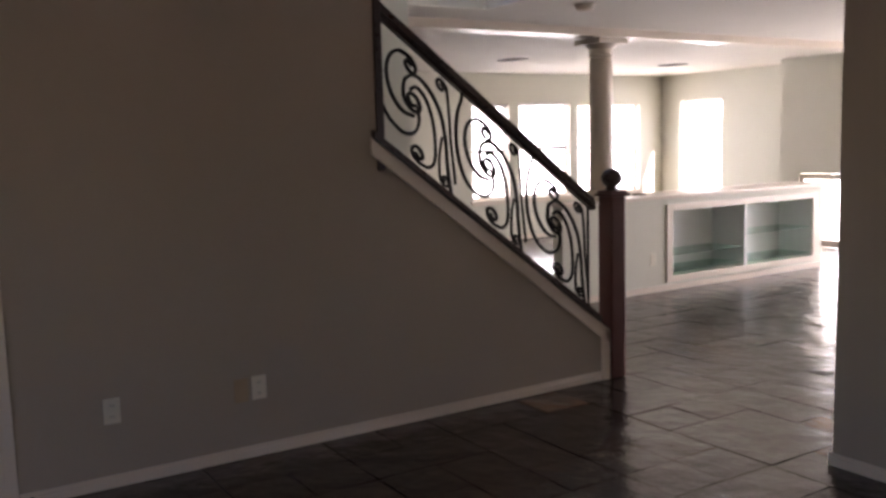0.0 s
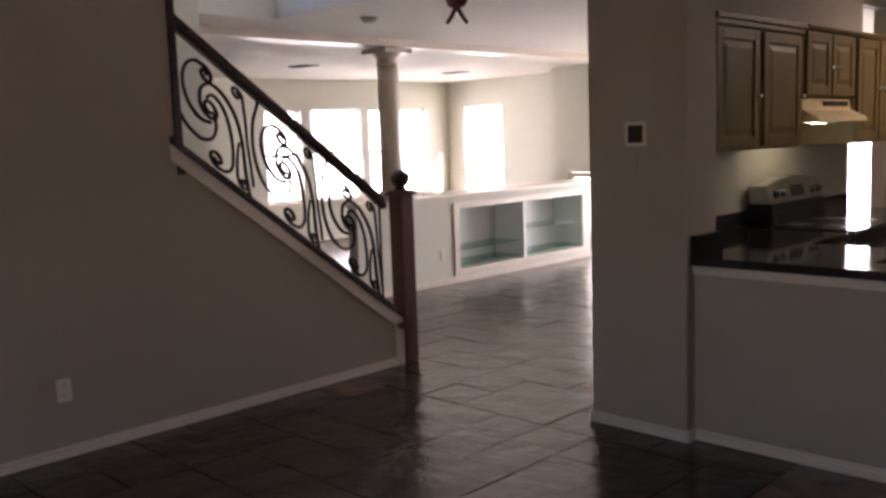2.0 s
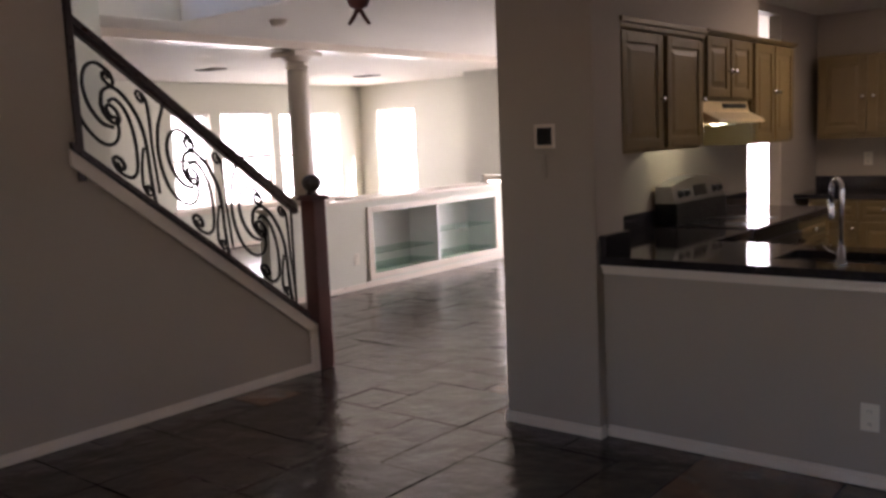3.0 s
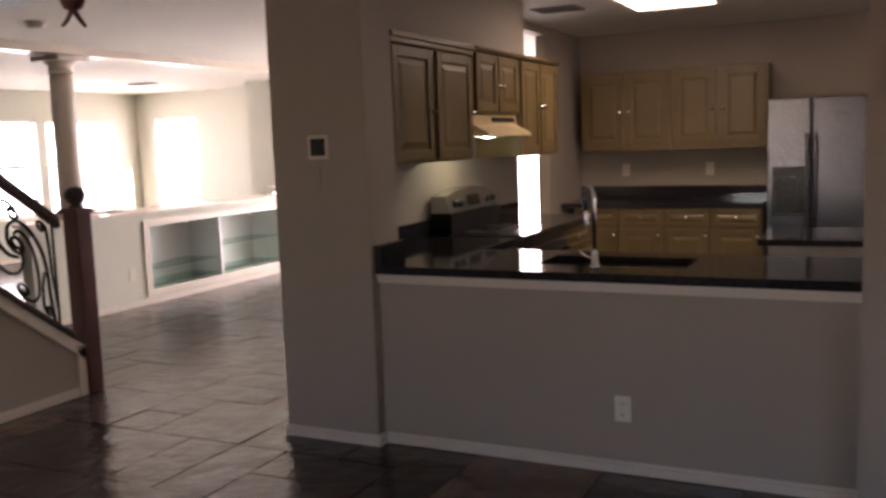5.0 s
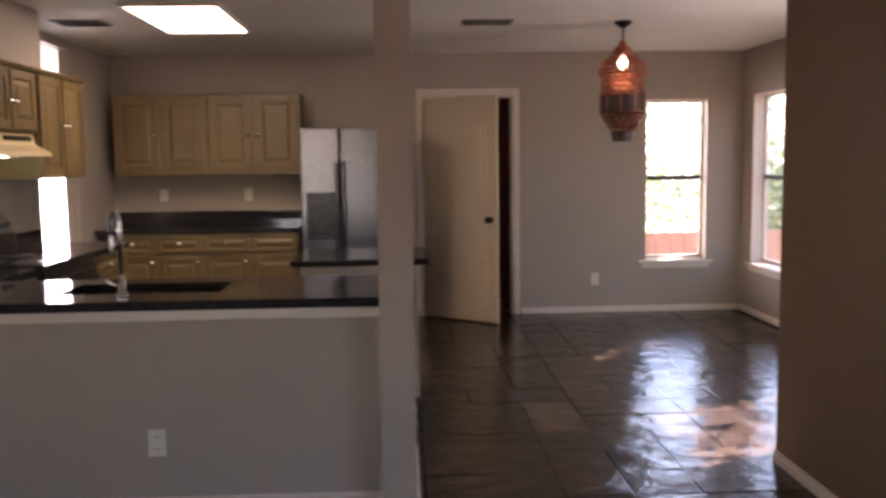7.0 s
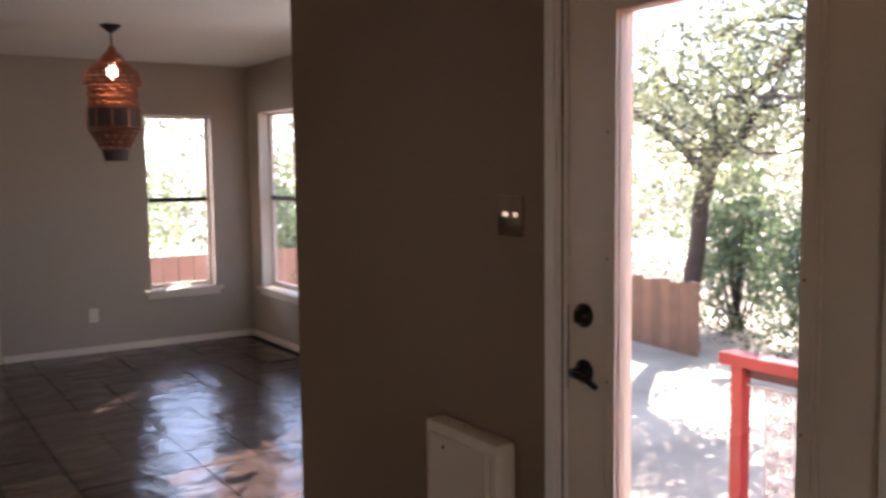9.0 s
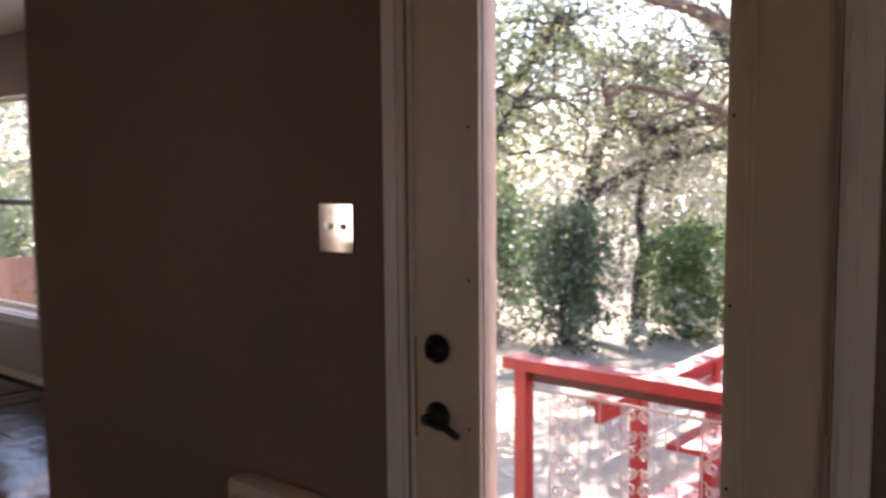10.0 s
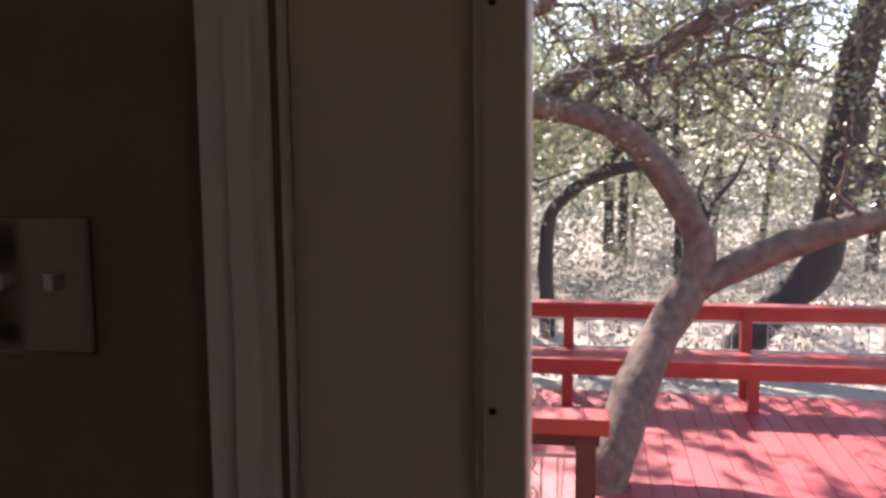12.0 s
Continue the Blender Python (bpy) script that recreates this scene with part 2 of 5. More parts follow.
# ---- setting: floor slab, walls, ceiling ----
structure("floor", add_box(box((-10.7, -2.8, -0.12), (2.355, 11.1, -0.010)), (2.355, 3.87, -0.12), (3.75, 11.1, -0.010)), M_GROUT, "dark grouted slab under the slate tiles", "floor")

wall_with_holes("wall_stair", "x", -4.185, 0.12, (-2.7, 2.20), H, [(-0.50, 0.30, 0.0, 2.05)], M_WALL, "greige painted wall beside the staircase")
# sloping wall under the stair rail
bm = bmesh.new()
SK = [(2.20, 0.0), (3.70, 0.0), (3.70, 0.35), (2.20, 1.48)]
va = [bm.verts.new((-4.185, y, z)) for y, z in SK]
vb = [bm.verts.new((-4.065, y, z)) for y, z in SK]
bm.faces.new(va), bm.faces.new(list(reversed(vb)))
for i in range(4):
    bm.faces.new((va[i], va[(i + 1) % 4], vb[(i + 1) % 4], vb[i]))
structure("wall_under_stair", bm, M_WALL, "greige sloping wall below the stair railing", "wall")
wall_with_holes("wall_stair_far", "x", -5.45, 0.10, (-1.5, 3.15), 4.9, [], M_CREAM, "pale wall on the far side of the staircase")
wall_with_holes("wall_living_back", "y", -2.82, 0.12, (-4.185, 2.35), H, [(-2.3, -0.7, 0.5, 2.05)], M_WALL, "greige wall at the back of the living room")
wall_with_holes("wall_deck_door", "x", 2.215, 0.14, (-2.7, 4.01), H, [(1.369, 2.273, -0.02, 2.05)], M_WALL_DIM, "brown wall with the glazed deck door, darkened for its dimness")
wall_with_holes("wall_nook_near", "y", 3.87, 0.14, (2.355, 3.65), H, [], M_WALL, "greige wall closing the breakfast nook")
wall_with_holes("wall_nook_right", "x", 3.65, 0.14, (3.87, 8.36), H, [(4.75, 5.7, 0.48, 2.02), (7.05, 7.97, 0.48, 2.02)], M_WALL, "greige nook wall with sash windows")
wall_with_holes("wall_back", "y", 8.22, 0.14, (-2.29, 3.65), H, [(0.64, 1.47, 0.0, 2.05), (2.73, 3.31, 0.49, 2.0)], M_WALL, "greige back wall of kitchen and nook")
wall_with_holes("wall_kitchen_left", "x", -2.29, 0.10, (3.70, 8.22), H, [(6.53, 7.27, 0.0, 2.37)], M_WALL, "greige kitchen wall with an open doorway")
structure("wall_pier", box((-2.37, 3.55, 0), (-1.825, 3.70, H)), M_WALL, "greige wall pier at the kitchen", "wall")
structure("wall_pier_return", box((-2.19, 3.70, 0), (-1.827, 3.835, H)), M_WALL, "greige return of the kitchen pier", "wall")
structure("wall_peninsula", box((-1.825, 3.62, 0), (0.337, 3.72, 0.858)), M_WALL, "greige half wall under the black counter", "wall")
structure("post_kitchen", box((0.337, 3.50, 0), (0.480, 3.72, H)), M_WALL, "square painted post at the peninsula end", "post")
structure("wall_peninsula_end", box((0.41, 3.72, 0), (0.478, 4.28, 0.858)), M_WALL, "greige end panel of the peninsula", "wall")
structure("soffit_kitchen", box((-2.19, 3.835, 2.062), (-1.85, 5.80, H)), M_WALL, "greige soffit above the cabinets", "soffit")
wall_with_holes("wall_family_far", "x", -10.74, 0.14, (-2.8, 11.0), H, [(7.22, 7.88, 0.62, 2.0), (8.06, 9.04, 0.62, 2.02), (9.20, 9.55, 0.62, 2.0), (9.76, 10.5, 0.62, 2.0)], M_CREAM, "pale family room wall with windows")
wall_with_holes("wall_family_right", "y", 11.0, 0.14, (-10.74, -7.7), H, [(-10.2, -9.36, 0.62, 2.03)], M_CREAM, "pale family room wall with a bright window")
wall_with_holes("wall_family_jog", "x", -7.7, 0.14, (10.2, 11.14), H, [], M_CREAM, "pale return wall in the family room")
# the low opening is made up, to give the floor a bright reflection
wall_with_holes("wall_patio", "y", 10.2, 0.14, (-7.56, -2.29), H, [(-7.45, -6.3, 0.0, 0.95), (-6.3, -2.7, 0.0, 2.1)], M_CREAM, "pale wall with a wide glass patio door")
wall_with_holes("wall_patio_side", "x", -2.29, 0.10, (8.36, 10.34), H, [], M_CREAM, "pale wall behind the kitchen")
wall_with_holes("wall_family_near", "y", -2.82, 0.12, (-10.74, -4.185), H, [], M_CREAM, "pale wall closing the family room")
structure("pantry_shell", add_box(add_box(add_box(box((0.5, 9.2, 0), (1.6, 9.3, H)), (0.4, 8.36, 0), (0.5, 9.3, H)), (1.6, 8.36, 0), (1.7, 9.3, H)), (0.5, 8.36, -0.1), (1.6, 9.2, 0.0)), M_PANTRY, "red-brown pantry behind the open door", "closet")
# ceiling, open over the stairs
bm = bmesh.new()
for x0, x1, y0, y1 in ((-10.74, -5.45, -2.82, 11.14), (-5.45, -4.185, 3.87, 11.14), (-5.45, -4.185, -2.82, 0.0), (-4.185, 2.75, -2.82, 11.14), (2.75, 3.79, 3.6, 11.14)):
    add_box(bm, (x0, y0, H), (x1, y1, H + 0.25))
structure("ceiling", bm, M_CEIL, "textured off-white ceiling", "ceiling")
bm = bmesh.new()
add_box(bm, (-4.185, -0.1, H + 0.25), (-4.085, 3.97, 4.9))
add_box(bm, (-5.35, 3.87, H + 0.25), (-4.185, 3.97, 4.9))
add_box(bm, (-5.35, -0.1, H + 0.25), (-4.185, 0.0, 4.9))
add_box(bm, (-5.45, -0.1, 4.9), (-4.085, 3.97, 5.0))
structure("stairwell_shell", bm, M_CREAM, "pale walls of the stairwell above", "wall")
structure("beam_family", box((-6.22, -2.7, 2.37), (-5.98, 10.2, H)), M_TRIM, "white painted header beam over the column", "beam")


def baseboard(lo, hi, plane, axis, out):
    """Two-step white baseboard along a wall face."""
    bm = bmesh.new()
    for d, z0, z1 in ((0.014, 0.0, 0.040), (0.008, 0.040, 0.058)):
        if axis == "x":
            add_box(bm, (plane, lo, z0), (plane + out * d, hi, z1), 0.003)
        else:
            add_box(bm, (lo, plane, z0), (hi, plane + out * d, z1), 0.003)
    return structure("baseboard", bm, M_TRIM, "white stepped baseboard along the wall", "baseboard")


for a in ((0.415, 3.70, -4.065, "x", 1), (-2.7, -0.62, -4.065, "x", 1), (2.337, 4.01, 2.215, "x", -1), (-2.7, 1.305, 2.215, "x", -1),
          (1.55, 3.65, 8.22, "y", -1), (4.01, 8.206, 3.65, "x", -1), (-2.384, -1.811, 3.55, "y", -1), (3.55, 3.606, -1.825, "x", 1), (-1.811, 0.337, 3.62, "y", -1),
          (0.323, 0.494, 3.50, "y", -1), (3.50, 4.28, 0.48, "x", 1), (3.55, 6.53, -2.29, "x", -1), (-10.6, -7.7, 11.0, "y", -1), (-2.7, 11.0, -10.6, "x", 1), (5.08, 6.0, -6.07, "x", 1)):
    baseboard(*a)

# ---- kitchen ----
FACE_Y = lambda x, y, z: pose(x, y, z)                # seen from -y
FACE_X = lambda x, y, z: pose(x, y, z, 0, 0, 90)      # seen from +x


def door_panel(w, h, m, parent, name, rail):
    """Raised-panel door: slab with its stiles, rails and bevelled centre panel; front towards -y before m."""
    d = part(name, box((0, -0.010, 0), (w, 0, h), 0, m), M_CAB, parent)
    for kind, a, b in (("stile", (0, 0), (rail, h)), ("stile", (w - rail, 0), (w, h)), ("rail", (rail, 0), (w - rail, rail)), ("rail", (rail, h - rail), (w - rail, h))):
        part(kind, box((a[0], -0.021, a[1]), (b[0], -0.0102, b[1]), 0.004, m), M_CAB, d)
    g = rail + 0.012
    if w > 2 * g + 0.03 and h > 2 * g + 0.02:
        bm = bmesh.new()
        v0 = [bm.verts.new((x, -0.0102, z)) for x, z in ((g, g), (w - g, g), (w - g, h - g), (g, h - g))]
        k = g + min(0.028, (w - 2 * g) * 0.2, (h - 2 * g) * 0.3)
        v1 = [bm.verts.new((x, -0.020, z)) for x, z in ((k, k), (w - k, k), (w - k, h - k), (k, h - k))]
        bm.faces.new(v1)
        for i in range(4):
            bm.faces.new((v0[i], v0[(i + 1) % 4], v1[(i + 1) % 4], v1[i]))
        bmesh.ops.transform(bm, matrix=m, verts=bm.verts[:])
        part("raised_panel", bm, M_CAB, d)
    return d


def knob_mesh(m):
    return lathe([(0.006, 0.0), (0.006, 0.012), (0.015, 0.017), (0.017, 0.023), (0.012, 0.029), (0.003, 0.031)], 12, m @ pose(0, 0, 0, 90))


def cabinet(at, face, size, doors, label, group, top_trim=0.0, drawer=0.0, bottom_trim=0.0):
    """A wall or base cabinet. size: width, depth, height. doors: (lo, hi, z0, z1, knob side 0 or 1, knob height)."""
    w, d, h = size
    m = face(*at)
    c = thing("kitchen_cabinet", at, label, "cabinet", group)
    part("body", box((0, 0, 0), (w, d, h), 0.003, m), M_CAB, c)
    if top_trim:
        bm = box((-0.006, -0.030, h - top_trim), (w + 0.006, d, h + 0.004), 0.006, m)
        add_box(bm, (-0.012, -0.042, h - top_trim * 0.45), (w + 0.012, d, h + 0.008), 0.006, m)
        part("crown_moulding", bm, M_CAB, c)
    if bottom_trim:
        part("light_rail", box((0, -0.012, -bottom_trim), (w, 0.02, 0.0), 0.003, m), M_CAB, c)
    for lo, hi, z0, z1, side, kz in doors:
        name = "drawer_front" if z1 - z0 < 0.2 else "door"
        dm = m @ pose(lo, 0, z0)
        p = door_panel(hi - lo, z1 - z0, dm, c, name, 0.03 if name == "drawer_front" else 0.055)
        kx = {0: 0.028, 1: hi - lo - 0.028, 2: (hi - lo) / 2}[side]
        part("knob", knob_mesh(dm @ pose(kx, -0.021, kz)), M_CHROME, p, "small polished metal knob", smooth=True)
    return c


G1, G2 = "wall cabinets along the kitchen", "base cabinets along the kitchen"
L_UP = "olive glazed wooden wall cabinet with raised-panel doors"
cabinet((-1.853, 3.84, 1.385), FACE_X, (1.02, 0.335, 0.67), [(0.02, 0.475, 0.015, 0.61, 1, 0.26), (0.535, 1.005, 0.015, 0.61, 1, 0.26)], "large two-door olive wall cabinet beside the pier", G1, top_trim=0.05)
cabinet((-1.853, 4.90, 1.66), FACE_X, (0.755, 0.335, 0.40), [(0.02, 0.365, 0.015, 0.37, 1, 0.16), (0.39, 0.735, 0.015, 0.37, 0, 0.16)], "short olive wall cabinet above the range hood", G1, top_trim=0.02)
cabinet((-1.853, 5.68, 1.375), FACE_X, (0.80, 0.335, 0.685), [(0.02, 0.385, 0.015, 0.655, 1, 0.33), (0.41, 0.78, 0.015, 0.655, 0, 0.33)], "tall olive wall cabinet beside the bright doorway", G1, top_trim=0.02)
cabinet((-2.09, 7.915, 1.385), FACE_Y, (0.82, 0.30, 0.67), [(0.02, 0.395, 0.015, 0.655, 1, 0.30), (0.425, 0.80, 0.015, 0.655, 0, 0.30)], L_UP + " over the back counter", G1, bottom_trim=0.03)
cabinet((-1.265, 7.915, 1.385), FACE_Y, (0.81, 0.30, 0.68), [(0.02, 0.385, 0.015, 0.655, 1, 0.30), (0.415, 0.79, 0.015, 0.67, 0, 0.30)], L_UP + " beside the refrigerator", G1, bottom_trim=0.03)
xs = [-2.07, -1.665, -1.275, -0.875, -0.455]
for a, b in zip(xs, xs[1:]):
    cabinet((a, 7.61, 0.10), FACE_Y, (b - a, 0.60, 0.76), [(0.012, b - a - 0.012, 0.60, 0.745, 2, 0.08), (0.012, b - a - 0.012, 0.02, 0.575, 1, 0.50)], "olive glazed base cabinet with drawer under black granite", G2)
for a, b in ((4.34, 4.885), (5.685, 6.45)):
    cabinet((-1.595, a, 0.10), FACE_X, (b - a, 0.59, 0.76), [(0.012, b - a - 0.012, 0.60, 0.745, 2, 0.08), (0.012, b - a - 0.012, 0.02, 0.575, 1, 0.50)], "olive glazed base cabinet beside the range", G2)
for a, b in ((-1.15, -0.78), (-0.76, -0.39), (-0.37, 0.0), (0.02, 0.39)):
    m180 = lambda x, y, z: pose(x, y, z, 0, 0, 180)
    cabinet((b, 4.27, 0.10), m180, (b - a, 0.565, 0.755), [(0.012, b - a - 0.012, 0.02, 0.74, 1, 0.6)], "olive glazed base cabinet under the peninsula counter", G2)

# counters
ct = thing("countertop", (-1.0, 3.9, 0.862), "polished black granite countertop on the peninsula", "countertop")
for a, b in (((-1.823, 3.575), (-1.07, 4.31)), ((-1.07, 3.575), (-0.37, 3.80)), ((-1.07, 4.13), (-0.37, 4.31)), ((-0.37, 3.575), (0.335, 4.31)),
             ((-2.185, 3.838), (-1.825, 4.885)), ((-1.825, 4.312), (-1.555, 4.885)), ((-2.185, 5.685), (-1.555, 6.47))):
    part("slab", box((a[0], a[1], 0.864), (b[0], b[1], 0.904)), M_GRAN, ct)
for a, b in (((-2.188, 3.838), (-2.165, 4.885)), ((-2.188, 5.685), (-2.165, 6.47)), ((-1.823, 3.578), (-1.788, 3.834))):
    part("backsplash", box((a[0], a[1], 0.904), (b[0], b[1], 1.005), 0.003), M_GRAN, ct)
ct2 = thing("countertop", (-1.3, 7.9, 0.862), "polished black granite countertop along the back wall", "countertop")
part("slab", box((-2.185, 7.575, 0.862), (-0.452, 8.215, 0.902), 0.005), M_GRAN, ct2)
part("backsplash", box((-2.185, 8.19, 0.902), (-0.452, 8.217, 1.02), 0.003), M_GRAN, ct2)
structure("trim_peninsula", add_box(box((-1.823, 3.596, 0.818), (0.335, 3.62, 0.863), 0.004), (-1.823, 3.588, 0.842), (0.335, 3.596, 0.863), 0.003), M_TRIM, "white trim under the granite counter edge", "trim")

# sink and faucet
sk = thing("kitchen_sink", (-0.72, 3.92, 0.70), "stainless double sink set in black granite", "sink")
for x0, x1 in ((-1.075, -0.735), (-0.705, -0.365)):
    bm = bmesh.new()
    rings = [[bm.verts.new((x, y, z)) for x, y in ((x0 + e, 3.795 + e), (x1 - e, 3.795 + e), (x1 - e, 4.135 - e), (x0 + e, 4.135 - e))] for e, z in ((0.0, 0.862), (0.008, 0.862), (0.012, 0.72), (0.03, 0.708))]
    for a, b in zip(rings, rings[1:]):
        for k in range(4):
            bm.faces.new((a[k], a[(k + 1) % 4], b[(k + 1) % 4], b[k]))
    bm.faces.new(rings[-1])
    part("bowl", bm, M_STEEL, sk)
part("divider", box((-0.737, 3.80, 0.80), (-0.703, 4.13, 0.861), 0.004), M_STEEL, sk)
part("drain", lathe([(0.04, 0.0), (0.04, 0.004), (0.02, 0.006)], 16, pose(-0.53, 3.92, 0.708)), M_CHROME, sk)
FX, FY = -0.765, 3.74
fa = thing("faucet", (FX, FY, 0.904), "tall slim chrome gooseneck kitchen faucet beside the sink", "faucet")
part("base", lathe([(0.028, 0), (0.028, 0.008), (0.018, 0.016), (0.016, 0.07), (0.011, 0.08)], 16, pose(FX, FY, 0.904)), M_CHROME, fa, smooth=True)
pts = [(FX, FY, 0.975), (FX, FY, 1.215)] + [(FX - 0.034 * (1 - math.cos(a)), FY + 0.05 * (1 - math.cos(a)), 1.215 + 0.045 * math.sin(a)) for a in [i * math.pi / 10 for i in range(1, 11)]] + [(FX - 0.07, FY + 0.10, 1.15)]
part("spout", bar(pts, 0.0105, 10), M_CHROME, fa, smooth=True)
part("spray_head", lathe([(0.010, 0), (0.014, 0.015), (0.013, 0.06), (0.011, 0.075)], 14, pose(FX - 0.07, FY + 0.10, 1.078)), M_CHROME, fa, smooth=True)
part("lever", bar([(FX - 0.012, FY, 0.945), (FX - 0.05, FY + 0.01, 0.955), (FX - 0.085, FY + 0.015, 0.985)], [0.007, 0.006, 0.005], 8), M_CHROME, fa, smooth=True)
# range
rg = thing("kitchen_range", (-1.85, 5.35, 0.0), "freestanding electric range with steel control panel", "stove")
part("body", box((-2.17, 4.895, 0.02), (-1.545, 5.675, 0.895), 0.006), M_DARKP, rg)
part("cooktop", box((-2.02, 4.892, 0.896), (-1.535, 5.678, 0.912), 0.004), M_GRAN, rg, "black ceramic glass cooktop")
part("oven_door", box((-1.544, 4.915, 0.22), (-1.515, 5.655, 0.82), 0.006), M_DARKP, rg)
part("handle", bar([(-1.515, 4.98, 0.76), (-1.475, 5.0, 0.76), (-1.475, 5.57, 0.76), (-1.515, 5.59, 0.76)], 0.011, 8), M_STEEL, rg)
bm = bmesh.new()      # backguard with a bowed top
prof = []
for i in range(13):
    t = i / 12
    prof.append((4.895 + 0.78 * t, 1.150 + 0.045 * math.sin(math.pi * t)))
lo_v = [bm.verts.new((-2.03, y, 1.045)) for y, z in prof]
hi_v = [bm.verts.new((-2.06, y, z)) for y, z in prof]
lo_b = [bm.verts.new((-2.165, y, 1.045)) for y, z in prof]
hi_b = [bm.verts.new((-2.165, y, z)) for y, z in prof]
for i in range(12):
    bm.faces.new((lo_v[i], lo_v[i + 1], hi_v[i + 1], hi_v[i]))
    bm.faces.new((hi_v[i], hi_v[i + 1], hi_b[i + 1], hi_b[i]))
    bm.faces.new((lo_b[i + 1], lo_b[i], hi_b[i], hi_b[i + 1]))
for i in (0, 12):
    bm.faces.new((lo_v[i], hi_v[i], hi_b[i], lo_b[i]))
part("control_panel", bm, M_SATIN, rg, "brushed steel bowed control panel")
part("backguard", box((-2.168, 4.898, 0.912), (-2.022, 5.672, 1.044), 0.003), M_DARKP, rg)
TILT = pose(-2.0435, 0, 1.105, 0, 75, 0)
for y in (4.98, 5.07, 5.50, 5.59):
    part("knob", lathe([(0.026, 0), (0.026, 0.008), (0.02, 0.012), (0.018, 0.028), (0.004, 0.03)], 14, pose(-2.0435, y, 1.098, 0, 75, 0)), M_DARKP, rg, smooth=True)
part("display", box((-0.035, 5.19, 0.0), (0.035, 5.38, 0.006), 0.002, TILT), M_DARKP, rg, "black display window")
for r, x, y in ((0.10, -1.70, 5.09), (0.08, -1.93, 5.09), (0.08, -1.70, 5.48), (0.10, -1.93, 5.48)):
    part("burner", lathe([(r, 0), (r, 0.0015), (r - 0.004, 0.002)], 28, pose(x, y, 0.912)), M_DARKP, rg)

hd = thing("range_hood", (-1.9, 5.34, 1.52), "almond enamel range hood under a cabinet", "hood")
bm = bmesh.new()
HP = [(-2.186, 1.657), (-1.868, 1.657), (-1.860, 1.590), (-1.765, 1.545), (-1.75, 1.518), (-2.186, 1.518)]
fa_ = [bm.verts.new((x, 4.903, z)) for x, z in HP]
fb_ = [bm.verts.new((x, 5.652, z)) for x, z in HP]
bm.faces.new(fa_), bm.faces.new(list(reversed(fb_)))
for i in range(6):
    bm.faces.new((fa_[i], fa_[(i + 1) % 6], fb_[(i + 1) % 6], fb_[i]))
bmesh.ops.bevel(bm, geom=bm.edges[:], offset=0.004, segments=2, affect="EDGES")
part("shell", bm, M_HOOD, hd)
part("switch_panel", box((-1.868, 5.22, 1.612), (-1.858, 5.60, 1.640), 0.002), M_DARKP, hd)
part("lamp_cover", box((-1.92, 5.18, 1.508), (-1.82, 5.32, 1.5175), 0.002), M_PLATE, hd)

# refrigerator
fr = thing("refrigerator", (0.03, 7.9, 0.0), "stainless side-by-side refrigerator with dispenser", "refrigerator")
part("body", box((-0.425, 7.62, 0.02), (0.485, 8.19, 1.735), 0.006), M_DARKP, fr)
d1 = part("door", box((-0.425, 7.545, 0.06), (-0.093, 7.612, 1.745), 0.012), M_STEEL, fr)
d2 = part("door", box((-0.083, 7.545, 0.06), (0.485, 7.612, 1.745), 0.012), M_STEEL, fr)
for d, x in ((d1, -0.122), (d2, -0.052)):
    part("handle", bar([(x, 7.545, 0.62), (x, 7.495, 0.66), (x, 7.485, 1.05), (x, 7.495, 1.42), (x, 7.545, 1.46)], 0.013, 8), M_STEEL, d, smooth=True)
part("dispenser_niche", box((-0.364, 7.541, 0.821), (-0.146, 7.5445, 1.119)), M_DARKP, d1, "dark recess of the dispenser")
dm = part("dispenser", add_box(add_box(add_box(box((-0.380, 7.535, 0.80), (-0.365, 7.546, 1.20)), (-0.145, 7.535, 0.80), (-0.130, 7.546, 1.20)), (-0.365, 7.535, 1.12), (-0.145, 7.546, 1.20)), (-0.365, 7.520, 0.80), (-0.145, 7.546, 0.82)), M_DARKP, d1, "black water and ice dispenser")
part("kick_plate", box((-0.42, 7.58, 0.0), (0.48, 7.615, 0.055), 0.003), M_DARKP, fr)

isl = thing("kitchen_island", (0.19, 5.3, 0.0), "small kitchen island with overhanging black granite top", "island")
part("top", box((-0.20, 4.93, 0.872), (0.585, 5.62, 0.908), 0.006), M_GRAN, isl)
part("body", box((-0.15, 5.0, 0.09), (0.52, 5.56, 0.872), 0.004), M_TRIM, isl, "white painted island body")
part("plinth", box((-0.13, 5.03, 0.0), (0.50, 5.53, 0.09)), M_DARKP, isl)


# ---- plates and small wall fittings ----
def plate(at, face, w, h, kind, label, category, group="", material=None):
    t = thing(kind, at, label, category, group)
    m = face(*at)
    part("cover_plate", box((-w / 2, -0.006, -h / 2), (w / 2, 0, h / 2), 0.002, m), material or M_PLATE, t)
    return t, m


def outlet(at, face, label, slots=True):
    t, m = plate(at, face, 0.072, 0.115, "wall_outlet", label, "outlet", "wall outlets")
    for z in (-0.027, 0.027):
        s = part("socket", box((-0.017, -0.0085, z - 0.017), (0.017, -0.006, z + 0.017), 0.002, m), M_PLATE, t)
        for x in (-0.006, 0.006):
            part("slot", box((x - 0.0012, -0.0091, z - 0.006), (x + 0.0012, -0.0084, z + 0.006), 0, m), M_DARKP, s)
    return t


